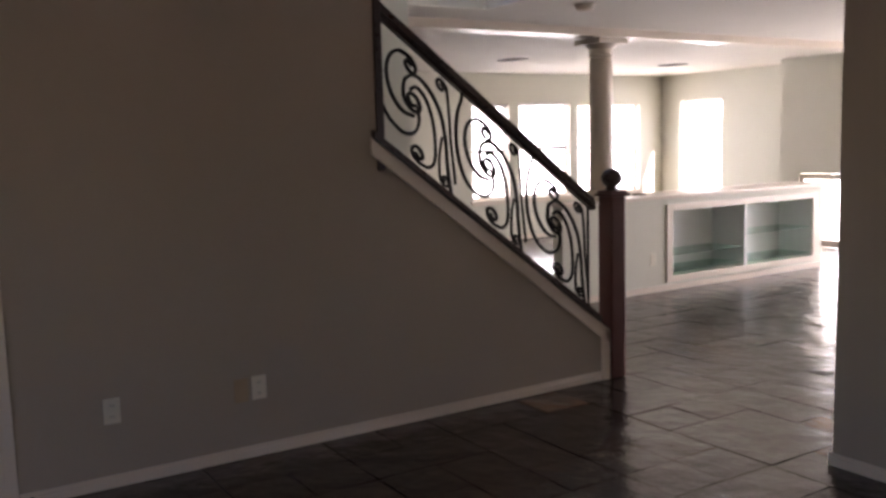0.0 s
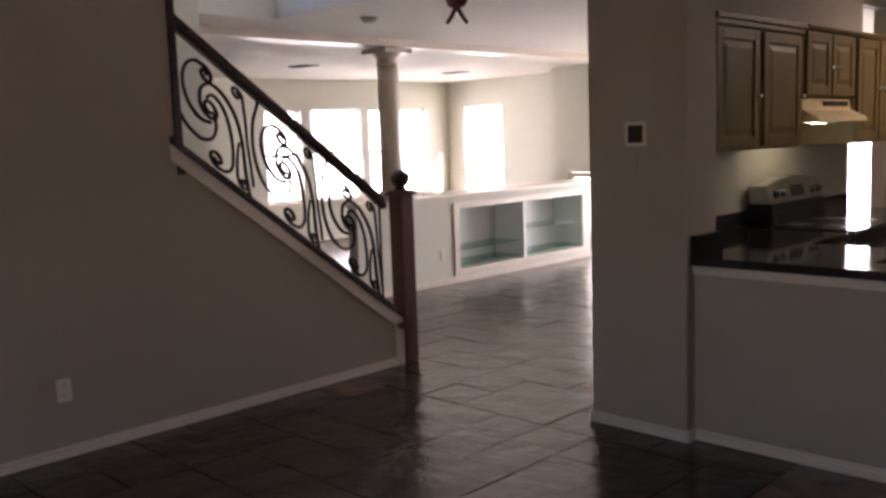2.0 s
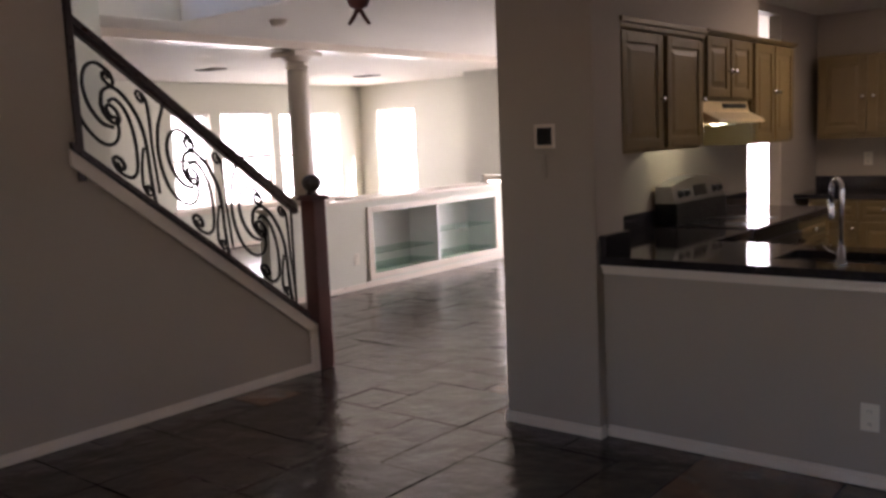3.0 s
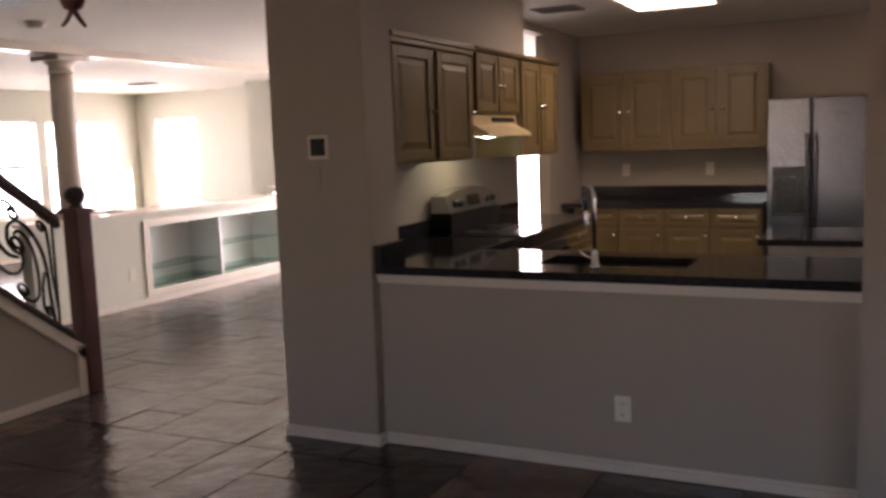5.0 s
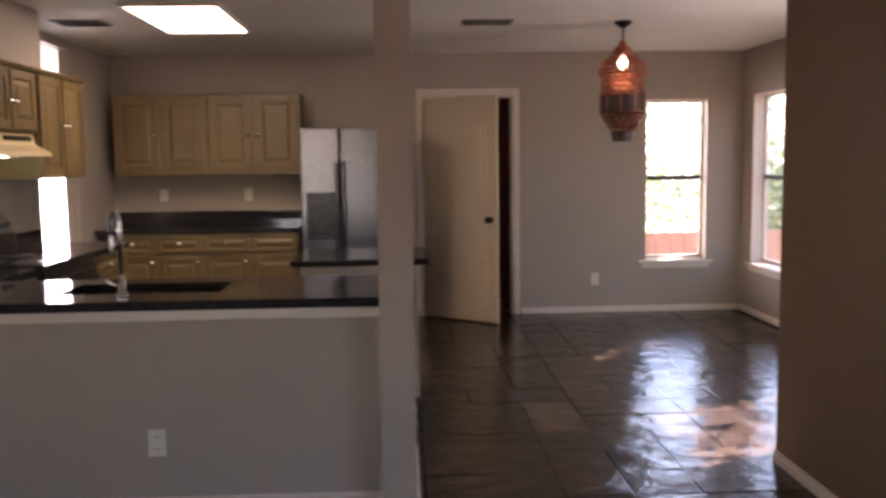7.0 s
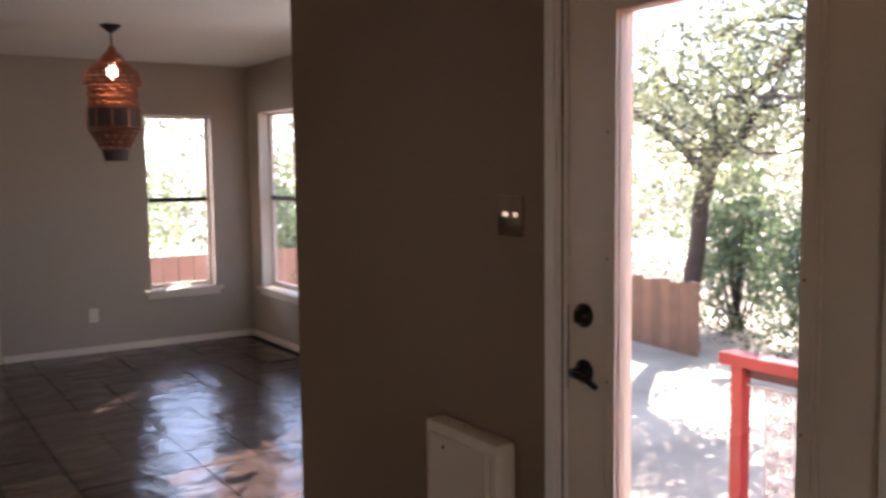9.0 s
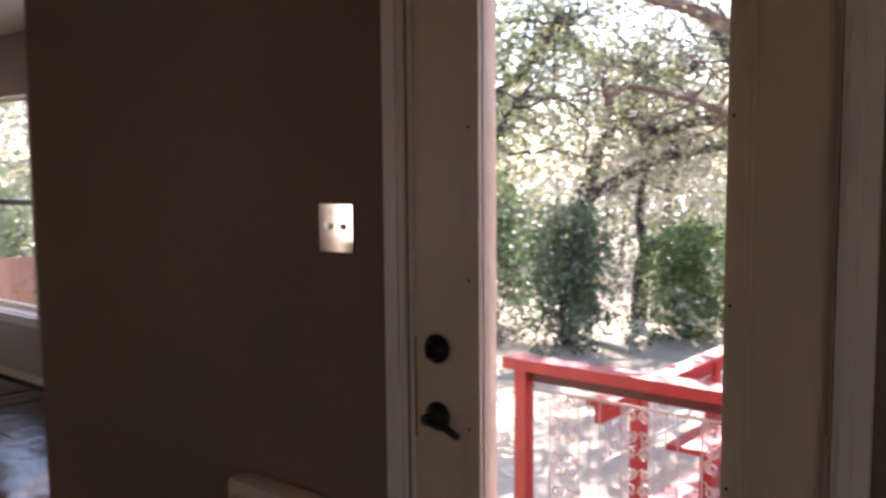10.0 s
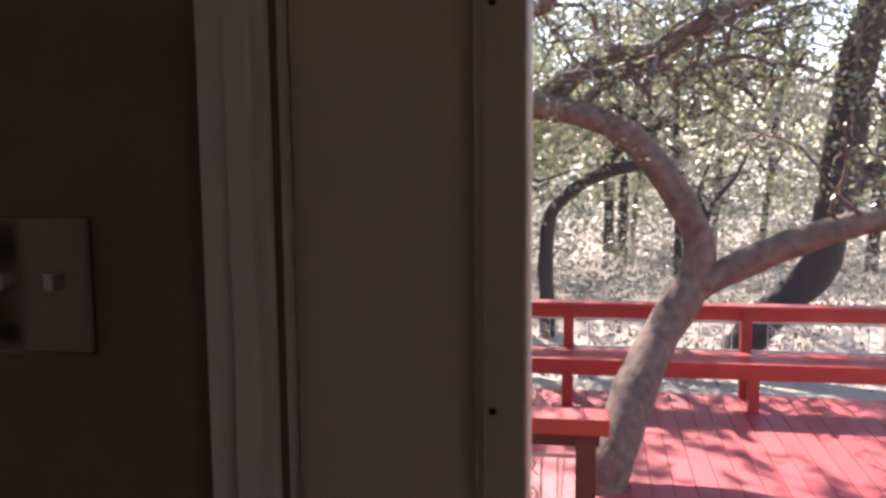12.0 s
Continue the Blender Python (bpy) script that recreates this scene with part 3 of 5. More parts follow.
outlet((-4.065, 0.81, 0.35), FACE_X, "ivory duplex outlet on the stair wall")
outlet((-4.065, 1.495, 0.34), FACE_X, "ivory duplex outlet beside a blank plate")
plate((-4.065, 1.405, 0.338), FACE_X, 0.07, 0.115, "blank_plate", "tan blank plate beside an outlet", "plate", "", mat("tan_plastic", (0.42, 0.31, 0.2), 0.4, bump=0))
outlet((-0.612, 3.62, 0.295), FACE_Y, "ivory duplex outlet on the peninsula wall")
outlet((2.25, 8.22, 0.32), FACE_Y, "ivory outlet low on the nook wall")
outlet((-6.07, 6.19, 0.32), FACE_X, "white outlet on the family room half wall")
outlet((-1.75, 8.22, 1.17), FACE_Y, "ivory outlet above the back counter")
outlet((-0.98, 8.22, 1.17), FACE_Y, "ivory outlet above the back counter")
outlet((0.478, 3.90, 0.62), FACE_X, "white outlet on the peninsula end")
outlet((0.478, 3.90, 0.30), FACE_X, "white outlet on the peninsula end")
t, m = plate((-2.097, 3.55, 1.49), FACE_Y, 0.118, 0.118, "thermostat", "white square thermostat with a dark screen", "thermostat", "", M_TRIM)
part("screen", box((-0.042, -0.009, -0.042), (0.042, -0.005, 0.042), 0.002, m), M_DARKP, t, "dark glass screen")
t, m = plate((-2.13, 3.55, 1.34), FACE_Y, 0.075, 0.118, "light_switch", "greige switch plate below the thermostat", "switch", "", M_WALL)
part("rocker", box((-0.017, -0.009, -0.033), (0.017, -0.005, 0.033), 0.002, m), M_WALL, t)
FACE_MX = lambda x, y, z: pose(x, y, z, 0, 0, -90)   # seen from -x
t, m = plate((2.215, 2.498, 1.365), FACE_MX, 0.116, 0.118, "double_switch_plate", "polished steel double toggle switch plate", "switch", "", M_SWITCH)
for x in (-0.023, 0.023):
    part("toggle", box((x - 0.005, -0.016, -0.004), (x + 0.005, -0.005, 0.012), 0.002, m), M_CHROME, t)

# ceiling fittings
lf = thing("ceiling_light", (-0.975, 6.24, H), "long fluorescent ceiling panel, switched on", "light")
bm = bmesh.new()
for a, b in (((-1.29, 5.55), (-1.262, 6.75)), ((-0.688, 5.55), (-0.66, 6.75)), ((-1.262, 5.55), (-0.688, 5.578)), ((-1.262, 6.722), (-0.688, 6.75))):
    add_box(bm, (a[0], a[1], H - 0.02), (b[0], b[1], H - 0.001), 0.003)
part("frame", bm, M_TRIM, lf)
part("diffuser", box((-1.262, 5.578, H - 0.010), (-0.688, 6.722, H - 0.002)), M_PANEL, lf, "glowing acrylic diffuser")


def vent(x, y, w, d, label):
    v = thing("ceiling_vent", (x, y, H), label, "vent", "ceiling vents")
    bm = bmesh.new()
    for a, b in (((-w / 2, -d / 2), (w / 2, -d / 2 + 0.02)), ((-w / 2, d / 2 - 0.02), (w / 2, d / 2)), ((-w / 2, -d / 2 + 0.02), (-w / 2 + 0.02, d / 2 - 0.02)), ((w / 2 - 0.02, -d / 2 + 0.02), (w / 2, d / 2 - 0.02))):
        add_box(bm, (x + a[0], y + a[1], H - 0.012), (x + b[0], y + b[1], H - 0.001), 0.002)
    part("frame", bm, M_VENT, v)
    part("backing", box((x - w / 2 + 0.02, y - d / 2 + 0.02, H - 0.003), (x + w / 2 - 0.02, y + d / 2 - 0.02, H - 0.001)), M_DARKP, v)
    k = 7
    for i in range(k):
        yy = y - d / 2 + 0.02 + (i + 0.5) * (d - 0.04) / k
        part("slat", box((x - w / 2 + 0.02, -0.010, -0.001), (x + w / 2 - 0.02, 0.010, 0.001), 0, pose(0, yy, H - 0.008, 35)), M_VENT, v)


vent(-1.76, 6.30, 0.34, 0.26, "white louvred ceiling vent in the kitchen")
vent(1.06, 6.37, 0.36, 0.22, "white louvred ceiling vent in the nook")
vent(-8.66, 6.51, 0.36, 0.2, "white ceiling vent in the family room")
vent(-8.73, 9.27, 0.36, 0.2, "white ceiling vent in the family room")
sm = thing("smoke_detector", (-4.99, 4.41, H), "round white smoke detector on the ceiling", "detector")
part("base", lathe([(0.075, -0.012), (0.078, -0.001)], 24, pose(-4.99, 4.41, H)), M_TRIM, sm)
part("cover", lathe([(0.03, -0.05), (0.05, -0.046), (0.062, -0.03), (0.066, -0.012)], 24, pose(-4.99, 4.41, H)), M_TRIM, sm, smooth=True)

# ---- staircase ----
st = thing("staircase", (-4.7, 3.6, 0.0), "carpeted staircase rising behind the sloping wall", "stairs")
M_CARPET = mat("beige_carpet", (0.42, 0.36, 0.28), 0.95, scale=30, vary=0.12, bump=0.5, fine=300)
for i in range(13):
    part("step", box((-5.34, 3.64 - 0.25 * (i + 1), 0.0 if i < 3 else 0.19 * (i - 2)), (-4.19, 3.64 - 0.25 * i + 0.02, 0.19 * (i + 1)), 0.012), M_CARPET, st)

SLOPE = -0.755
BOT = lambda y: 1.515 + SLOPE * (y - 2.23)        # top of the lower rail
rl = thing("stair_railing", (-4.125, 2.95, 0.8), "dark wood stair railing with scrolled iron panels", "railing")


def sloped(y0, y1, z_at, x0, x1, low, high, bevel=0.006):
    bm = bmesh.new()
    q = [(y0, z_at(y0) + low), (y1, z_at(y1) + low), (y1, z_at(y1) + high), (y0, z_at(y0) + high)]
    a = [bm.verts.new((x0, y, z)) for y, z in q]
    b = [bm.verts.new((x1, y, z)) for y, z in q]
    bm.faces.new(a), bm.faces.new(list(reversed(b)))
    for i in range(4):
        bm.faces.new((a[i], a[(i + 1) % 4], b[(i + 1) % 4], b[i]))
    bmesh.ops.bevel(bm, geom=bm.edges[:], offset=bevel, segments=2, affect="EDGES")
    return bm


TOPZ = lambda y: BOT(y) + 0.66
part("handrail", sloped(2.235, 3.70, TOPZ, -4.16, -4.085, -0.02, 0.055, 0.015), M_WOODD, rl)
part("shoe_rail", sloped(2.16, 3.695, BOT, -4.20, -4.035, -0.045, 0.0), M_WOODD, rl)
part("half_newel", box((-4.17, 2.19, 1.36), (-4.055, 2.235, H - 0.005), 0.006), M_WOODD, rl)
structure("trim_stair_skirt", sloped(2.15, 3.765, BOT, -4.062, -4.046, -0.135, -0.046, 0.003), M_TRIM, "white sloping trim under the stair rail", "trim")
structure("trim_stair_end", box((-4.062, 3.70, 0.0), (-4.046, 3.765, 0.30), 0.003), M_TRIM, "white end trim of the stair wall", "trim")
structure("wall_stair_end", box((-4.185, 3.70, 0.0), (-4.065, 3.75, 0.24)), M_WALL, "end of the sloping stair wall", "wall")


def spiral(cx, cz, r, turns, start, way):
    """Points of a scroll from its eye outwards."""
    n = int(18 * turns)
    out = []
    for i in range(n + 1):
        t = i / n
        a = start - way * 2 * math.pi * turns * (1 - t)
        q = r * (0.28 + 0.72 * t)
        out.append((cx + q * math.cos(a), cz + q * math.sin(a)))
    return out


UNIT = 0.477


def scroll(pts, u0, rad=0.0105):
    p3 = []
    for u, v in pts:
        y = 2.245 + u0 + u
        p3.append((-4.122, y, BOT(y) + v))
    part("scroll", bar(smooth_path(p3, 3), rad, 6), M_IRON, rl)


for k in range(3):
    u0 = k * UNIT
    # upper curl running over the top and down into the C round the middle eye
    scroll(list(spiral(0.185, 0.535, 0.043, 1.25, math.radians(95), 1)) + [(0.125, 0.565), (0.07, 0.50), (0.045, 0.40), (0.07, 0.305), (0.135, 0.262), (0.205, 0.285)], u0)
    # wave: middle eye, over the top, down to the lower rail
    scroll(list(spiral(0.2, 0.36, 0.058, 1.5, math.radians(170), -1)) + [(0.155, 0.44), (0.215, 0.505), (0.295, 0.50), (0.365, 0.43), (0.395, 0.32), (0.405, 0.18), (0.42, 0.06), (0.435, 0.0)], u0)
    # inner wave, from the eye down to the lower curl
    scroll([(0.185, 0.41), (0.225, 0.45), (0.28, 0.43), (0.318, 0.35), (0.332, 0.24), (0.325, 0.13), (0.285, 0.07), (0.235, 0.055)] + list(reversed(spiral(0.225, 0.100, 0.043, 1.25, math.radians(255), 1))), u0)
    # bowl from the eye to the tall S and the top rail
    bowl = [(0.225, 0.35), (0.235, 0.28), (0.205, 0.20), (0.135, 0.15), (0.055, 0.165), (0.005, 0.25), (-0.012, 0.37), (0.0, 0.5), (0.03, 0.60), (0.035, 0.645)]
    scroll(bowl[:5] + [(0.012, 0.21)] if k == 0 else bowl, u0)
    # small curls on the tall bars
    scroll(list(spiral(0.378, 0.575, 0.035, 1.25, math.radians(15), -1)) + [(0.418, 0.53), (0.425, 0.45), (0.43, 0.33), (0.445, 0.2), (0.455, 0.1)], u0, 0.009)
    scroll(list(spiral(0.388, 0.075, 0.032, 1.25, math.radians(185), -1)) + [(0.353, 0.12), (0.358, 0.2), (0.375, 0.3)], u0, 0.009)
part("end_bar", bar([(-4.122, 2.25, BOT(2.25) - 0.02), (-4.122, 2.25, TOPZ(2.25))], 0.009, 6), M_IRON, rl)
part("end_bar", bar([(-4.122, 3.655, BOT(3.655) - 0.02), (-4.122, 3.655, TOPZ(3.655))], 0.009, 6), M_IRON, rl)

nw = thing("newel_post", (-4.095, 3.827, 0.0), "dark red stained newel post with a ball finial", "post")
part("shaft", box((-4.155, 3.768, 0.0), (-4.035, 3.886, 1.135), 0.010), M_WOODR, nw)
part("cap", add_box(box((-4.173, 3.75, 1.135), (-4.017, 3.904, 1.153), 0.006), (-4.16, 3.763, 1.153), (-4.03, 3.891, 1.168), 0.005), M_WOODR, nw)
part("finial", lathe([(0.035, 0.0), (0.045, 0.01), (0.03, 0.025), (0.05, 0.04), (0.066, 0.07), (0.066, 0.09), (0.05, 0.12), (0.02, 0.135)], 20, pose(-4.095, 3.827, 1.166)), M_WOODD, nw, smooth=True)

# ---- family room half wall, shelves and column ----
bm = box((-6.20, 5.08, 0), (-6.07, 6.42, 0.89))
add_box(bm, (-6.50, 6.42, 0), (-6.07, 8.62, 0.12))
add_box(bm, (-6.50, 6.42, 0.80), (-6.07, 8.62, 0.89))
add_box(bm, (-6.50, 8.62, 0), (-6.07, 8.78, 0.89))
add_box(bm, (-6.52, 6.40, 0), (-6.50, 8.78, 0.89))
structure("wall_half_family", bm, M_CREAM, "pale half wall with built-in shelves", "wall")
structure("trim_half_wall_cap", add_box(box((-6.54, 6.38, 0.89), (-6.03, 8.82, 0.925), 0.006), (-6.24, 5.04, 0.891), (-6.032, 6.379, 0.924), 0.004), M_TRIM, "white cap on the half wall", "trim")
structure("trim_half_wall_base", box((-6.07, 6.0, 0), (-6.054, 8.78, 0.058), 0.003), M_TRIM, "white baseboard under the shelves", "baseboard")
bs = thing("display_shelf", (-6.3, 7.52, 0.12), "white built-in display case with glass shelves", "shelf")
part("back_panel", box((-6.498, 6.43, 0.122), (-6.488, 8.61, 0.798)), M_WHITE, bs)
part("side_panel", box((-6.488, 6.425, 0.122), (-6.075, 6.44, 0.798)), M_WHITE, bs)
part("side_panel", box((-6.488, 8.60, 0.122), (-6.075, 8.615, 0.798)), M_WHITE, bs)
part("divider", box((-6.487, 7.49, 0.122), (-6.06, 7.53, 0.798), 0.003), M_WHITE, bs)
for y0, y1, z in ((6.45, 7.485, 0.33), (7.535, 8.595, 0.45)):
    part("glass_shelf", box((-6.48, y0, z), (-6.10, y1, z + 0.008)), M_SHELF, bs, "clear green-edged glass shelf")
for y0, y1 in ((6.45, 7.485), (7.535, 8.595)):
    part("glass_shelf", box((-6.48, y0, 0.165), (-6.10, y1, 0.173)), M_SHELF, bs, "clear green-edged glass shelf")
bm = bmesh.new()
for a, b in (((6.36, 0.08), (6.44, 0.83)), ((8.60, 0.08), (8.68, 0.83)), ((6.44, 0.08), (8.60, 0.14)), ((6.44, 0.77), (8.60, 0.83))):
    add_box(bm, (-6.069, a[0], a[1]), (-6.05, b[0], b[1]), 0.003)
part("face_frame", bm, M_TRIM, bs)

co = thing("column", (-6.13, 5.60, 0.925), "round white column standing on the half wall", "column")
part("base", add_box(lathe([(0.15, 0.03), (0.155, 0.05), (0.13, 0.075), (0.12, 0.09)], 28, pose(-6.13, 5.60, 0.925)), (-6.29, 5.44, 0.926), (-5.97, 5.76, 0.957), 0.004), M_TRIM, co)
part("shaft", lathe([(0.108, 0.09), (0.108, 0.5), (0.104, 1.0), (0.099, 1.27)], 32, pose(-6.13, 5.60, 0.925)), M_TRIM, co, smooth=True)
part("capital", add_box(lathe([(0.099, 1.27), (0.118, 1.285), (0.102, 1.305), (0.105, 1.345), (0.15, 1.385)], 28, pose(-6.13, 5.60, 0.925)), (-6.30, 5.43, 2.312), (-5.96, 5.77, 2.359), 0.006), M_TRIM, co)


# ---- windows ----
def window(name, axis, plane, lo, hi, z0, z1, label, blinds=None, sill=True, mid=True, inward=1, depth=0.10):
    """A sash window in a wall opening. plane: inner wall face; the sash stands depth behind it. inward: +1 when the room lies at smaller coordinates."""
    w = thing(name, ((plane, (lo + hi) / 2, z0) if axis == "x" else ((lo + hi) / 2, plane, z0)), label, "window", kind="structure")
    s = plane + inward * depth

    def bx(l0, l1, n0, n1, a, b, bev=0.0, bm=None):
        bm = bm or bmesh.new()
        return add_box(bm, (n0, l0, a), (n1, l1, b), bev) if axis == "x" else add_box(bm, (l0, n0, a), (l1, n1, b), bev)

    fw = 0.028
    bm = bx(lo + 0.003, lo + fw, s, s + inward * 0.035, z0 + 0.003, z1 - 0.003)
    bx(hi - fw, hi - 0.003, s, s + inward * 0.035, z0 + 0.003, z1 - 0.003, 0, bm)
    bx(lo + fw, hi - fw, s, s + inward * 0.035, z0 + 0.003, z0 + fw + 0.01, 0, bm)
    bx(lo + fw, hi - fw, s, s + inward * 0.035, z1 - fw, z1 - 0.003, 0, bm)
    part("window_frame", bm, M_TRIM, w)
    zm = (z0 + z1) / 2 + 0.02
    if mid:
        part("meeting_rail", bx(lo + fw, hi - fw, s - inward * 0.004, s + inward * 0.03, zm - 0.02, zm + 0.02, 0.003), M_BRONZE, w)
    for a, b in ((z0 + fw + 0.01, zm - 0.02), (zm + 0.02, z1 - fw)):
        p = part("pane", bx(lo + fw, hi - fw, s + inward * 0.012, s + inward * 0.017, a, b), M_GLASS, w)
        p.visible_shadow = False
    if sill:
        bm = bx(lo - 0.06, hi + 0.06, plane - inward * 0.035, plane - inward * 0.001, z0 - 0.03, z0 - 0.002, 0.004)
        bx(lo - 0.03, hi + 0.03, plane - inward * 0.014, plane - inward * 0.001, z0 - 0.075, z0 - 0.031, 0.003, bm)
        part("window_sill", bm, M_TRIM, w)
    bm = bx(lo + 0.001, lo + 0.004, plane + inward * 0.001, s, z0 + 0.001, z1 - 0.001)
    bx(hi - 0.004, hi - 0.001, plane + inward * 0.001, s, z0 + 0.001, z1 - 0.001, 0, bm)
    bx(lo + 0.004, hi - 0.004, plane + inward * 0.001, s, z1 - 0.004, z1 - 0.001, 0, bm)
    bx(lo + 0.004, hi - 0.004, plane + inward * 0.001, s, z0 + 0.001, z0 + 0.004, 0, bm)
    part("jamb", bm, M_TRIM, w)
    if blinds:
        bl = thing("window_blind", ((plane + inward * 0.05, (lo + hi) / 2, z1) if axis == "x" else ((lo + hi) / 2, plane + inward * 0.05, z1)), "white slatted window blind", "blind", "family room blinds")
        n0 = plane + inward * 0.05
        part("headrail", bx(lo + 0.01, hi - 0.01, n0 - 0.02, n0 + 0.02, z1 - 0.045, z1 - 0.006, 0.003), M_BLIND, bl)
        n = int((z1 - 0.05 - blinds) / 0.042)
        for i in range(n):
            z = z1 - 0.065 - i * 0.042
            bm = bx(lo + 0.012, hi - 0.012, -0.022, 0.022, -0.0012, 0.0012)
            r = pose(n0, 0, z, 0, 28 * inward, 0) if axis == "x" else pose(0, n0, z, -28 * inward, 0, 0)
            bmesh.ops.transform(bm, matrix=r, verts=bm.verts[:])
            part("slat", bm, M_BLIND, bl)
        part("bottom_rail", bx(lo + 0.012, hi - 0.012, n0 - 0.015, n0 + 0.015, blinds - 0.012, blinds + 0.008, 0.003), M_BLIND, bl)
    return w


window("window_1", "y", 8.22, 2.73, 3.31, 0.49, 2.0, "white sash window in the nook back wall")
window("window_2", "x", 3.65, 7.05, 7.97, 0.48, 2.02, "white sash window in the nook side wall")
window("window_3", "x", 3.65, 4.75, 5.70, 0.48, 2.02, "white sash window in the nook side wall")
window("window_4", "x", -10.6, 7.22, 7.88, 0.62, 2.0, "bright family room window with blinds", 0.66, inward=-1)
window("window_5", "x", -10.6, 8.06, 9.04, 0.62, 2.02, "family room window with a half-drawn blind", 1.25, inward=-1)
window("window_6", "x", -10.6, 9.20, 9.55, 0.62, 2.0, "narrow bright family room window", inward=-1)
window("window_7", "x", -10.6, 9.76, 10.5, 0.62, 2.0, "bright family room window", inward=-1, mid=False)
window("window_8", "y", 11.0, -10.2, -9.36, 0.62, 2.03, "bright window in the family room side wall", mid=False)
window("window_9", "y", -2.70, -2.3, -0.7, 0.5, 2.05, "wide front window behind the living room", inward=-1)
pd = thing("patio_door", (-4.5, 10.27, 0.0), "wide white-framed sliding glass patio door", "door", kind="structure")
# first leaf, half height, is made up: it fills the opening for floor glare
for x0, x1, top in ((-7.44, -6.31, 0.94), (-6.29, -5.11, 2.09), (-5.09, -3.91, 2.09), (-3.89, -2.71, 2.09)):
    bm = bmesh.new()
    for a, b in (((x0, 0.005), (x0 + 0.07, top)), ((x1 - 0.07, 0.005), (x1, top)), ((x0 + 0.07, 0.005), (x1 - 0.07, 0.10)), ((x0 + 0.07, top - 0.07), (x1 - 0.07, top))):
        add_box(bm, (a[0], 10.25, a[1]), (b[0], 10.29, b[1]), 0.004)
    f = part("door_leaf", bm, M_TRIM, pd)
    part("pane", box((x0 + 0.07, 10.268, 0.10), (x1 - 0.07, 10.274, top - 0.07)), M_GLASS, f).visible_shadow = False

# ---- pantry door ----


def casing(lo, hi, top, plane, axis, out, w=0.062, name="trim"):
    bm = bmesh.new()
    for d, a, b in ((0.012, 0.0, w), (0.019, 0.012, w * 0.55)):
        for p, q, z0, z1 in ((lo - b, lo - a, 0.0, top + b), (hi + a, hi + b, 0.0, top + b), (lo - a, hi + a, top + a, top + b)):
            if axis == "x":
                add_box(bm, (plane, p, z0), (plane + out * d, q, z1), 0.002)
            else:
                add_box(bm, (p, plane, z0), (q, plane + out * d, z1), 0.002)
    return structure(name, bm, M_TRIM, "white moulded door casing", "trim")


casing(0.64, 1.47, 2.05, 8.22, "y", -1, name="trim_pantry")
casing(-0.50, 0.30, 2.05, -4.065, "x", 1, 0.11, name="trim_closet")
bm = bmesh.new()
for a, b in (((0.641, 0.0), (0.655, 2.049)), ((1.455, 0.0), (1.469, 2.049)), ((0.655, 2.035), (1.455, 2.049))):
    add_box(bm, (a[0], 8.222, a[1]), (b[0], 8.358, b[1]))
structure("door_jamb_pantry", bm, M_TRIM, "white pantry door jamb", "trim")


def panel_door(name, m, w, h, label, group=""):
    """Moulded door with an arched upper panel and two lower panels."""
    d = thing(name, m.translation, label, "door", kind="structure")
    part("slab", box((0.002, -0.034, 0.008), (w, 0.0, h), 0.003, m), M_DOORP, d)
    bm = bmesh.new()
    for x0, x1 in ((0.11, w - 0.11),):
        arc = [(x0 + (x1 - x0) * i / 16, h - 0.23 + 0.10 * (0.5 - 0.5 * math.cos(2 * math.pi * i / 16))) for i in range(17)]
        outline = [(x0, 1.06), (x1, 1.06)] + list(reversed(arc))
        tube(bm, [(x, -0.036, z) for x, z in outline + outline[:2]], 0.004, 5)
    for z0, z1 in ((0.58, 0.96), (0.16, 0.50)):
        x0, x1 = 0.11, w - 0.11
        tube(bm, [(x, -0.036, z) for x, z in ((x0, z0), (x1, z0), (x1, z1), (x0, z1), (x0, z0), (x1, z0))], 0.004, 5)
        add_box(bm, (x0 + 0.05, -0.040, z0 + 0.05), (x1 - 0.05, -0.033, z1 - 0.05), 0.005)
    add_box(bm, (0.16, -0.040, 1.12), (w - 0.16, -0.033, h - 0.28), 0.005)
    bmesh.ops.transform(bm, matrix=m, verts=bm.verts[:])
    part("moulding", bm, M_DOORP, d)
    k = part("rosette", lathe([(0.03, 0), (0.03, 0.006), (0.014, 0.01), (0.012, 0.03)], 16, m @ pose(w - 0.065, -0.034, 0.93, 90)), M_BRONZE, d)
    part("door_knob", lathe([(0.012, 0.03), (0.026, 0.04), (0.03, 0.055), (0.022, 0.068), (0.005, 0.072)], 16, m @ pose(w - 0.065, -0.034, 0.93, 90)), M_BRONZE, d, "dark bronze knob", smooth=True)
    return d


panel_door("door_1", pose(0.66, 8.20, 0.0, 0, 0, -39), 0.80, 2.02, "off-white panelled pantry door standing ajar")
panel_door("door_2", pose(-4.10, -0.49, 0.0, 0, 0, 90), 0.80, 2.03, "white closet door in the stair wall, closed")
ds = thing("door_stop", (-4.051, 0.46, 0.035), "black spring door stop on the baseboard", "door stop")
part("spring", bar([(-4.051, 0.46, 0.035), (-3.985, 0.46, 0.037)], 0.007, 8), M_DARKP, ds)
part("tip", lathe([(0.011, 0.0), (0.012, 0.006), (0.009, 0.016)], 12, pose(-3.986, 0.46, 0.037, 0, 90, 0)), M_DARKP, ds)

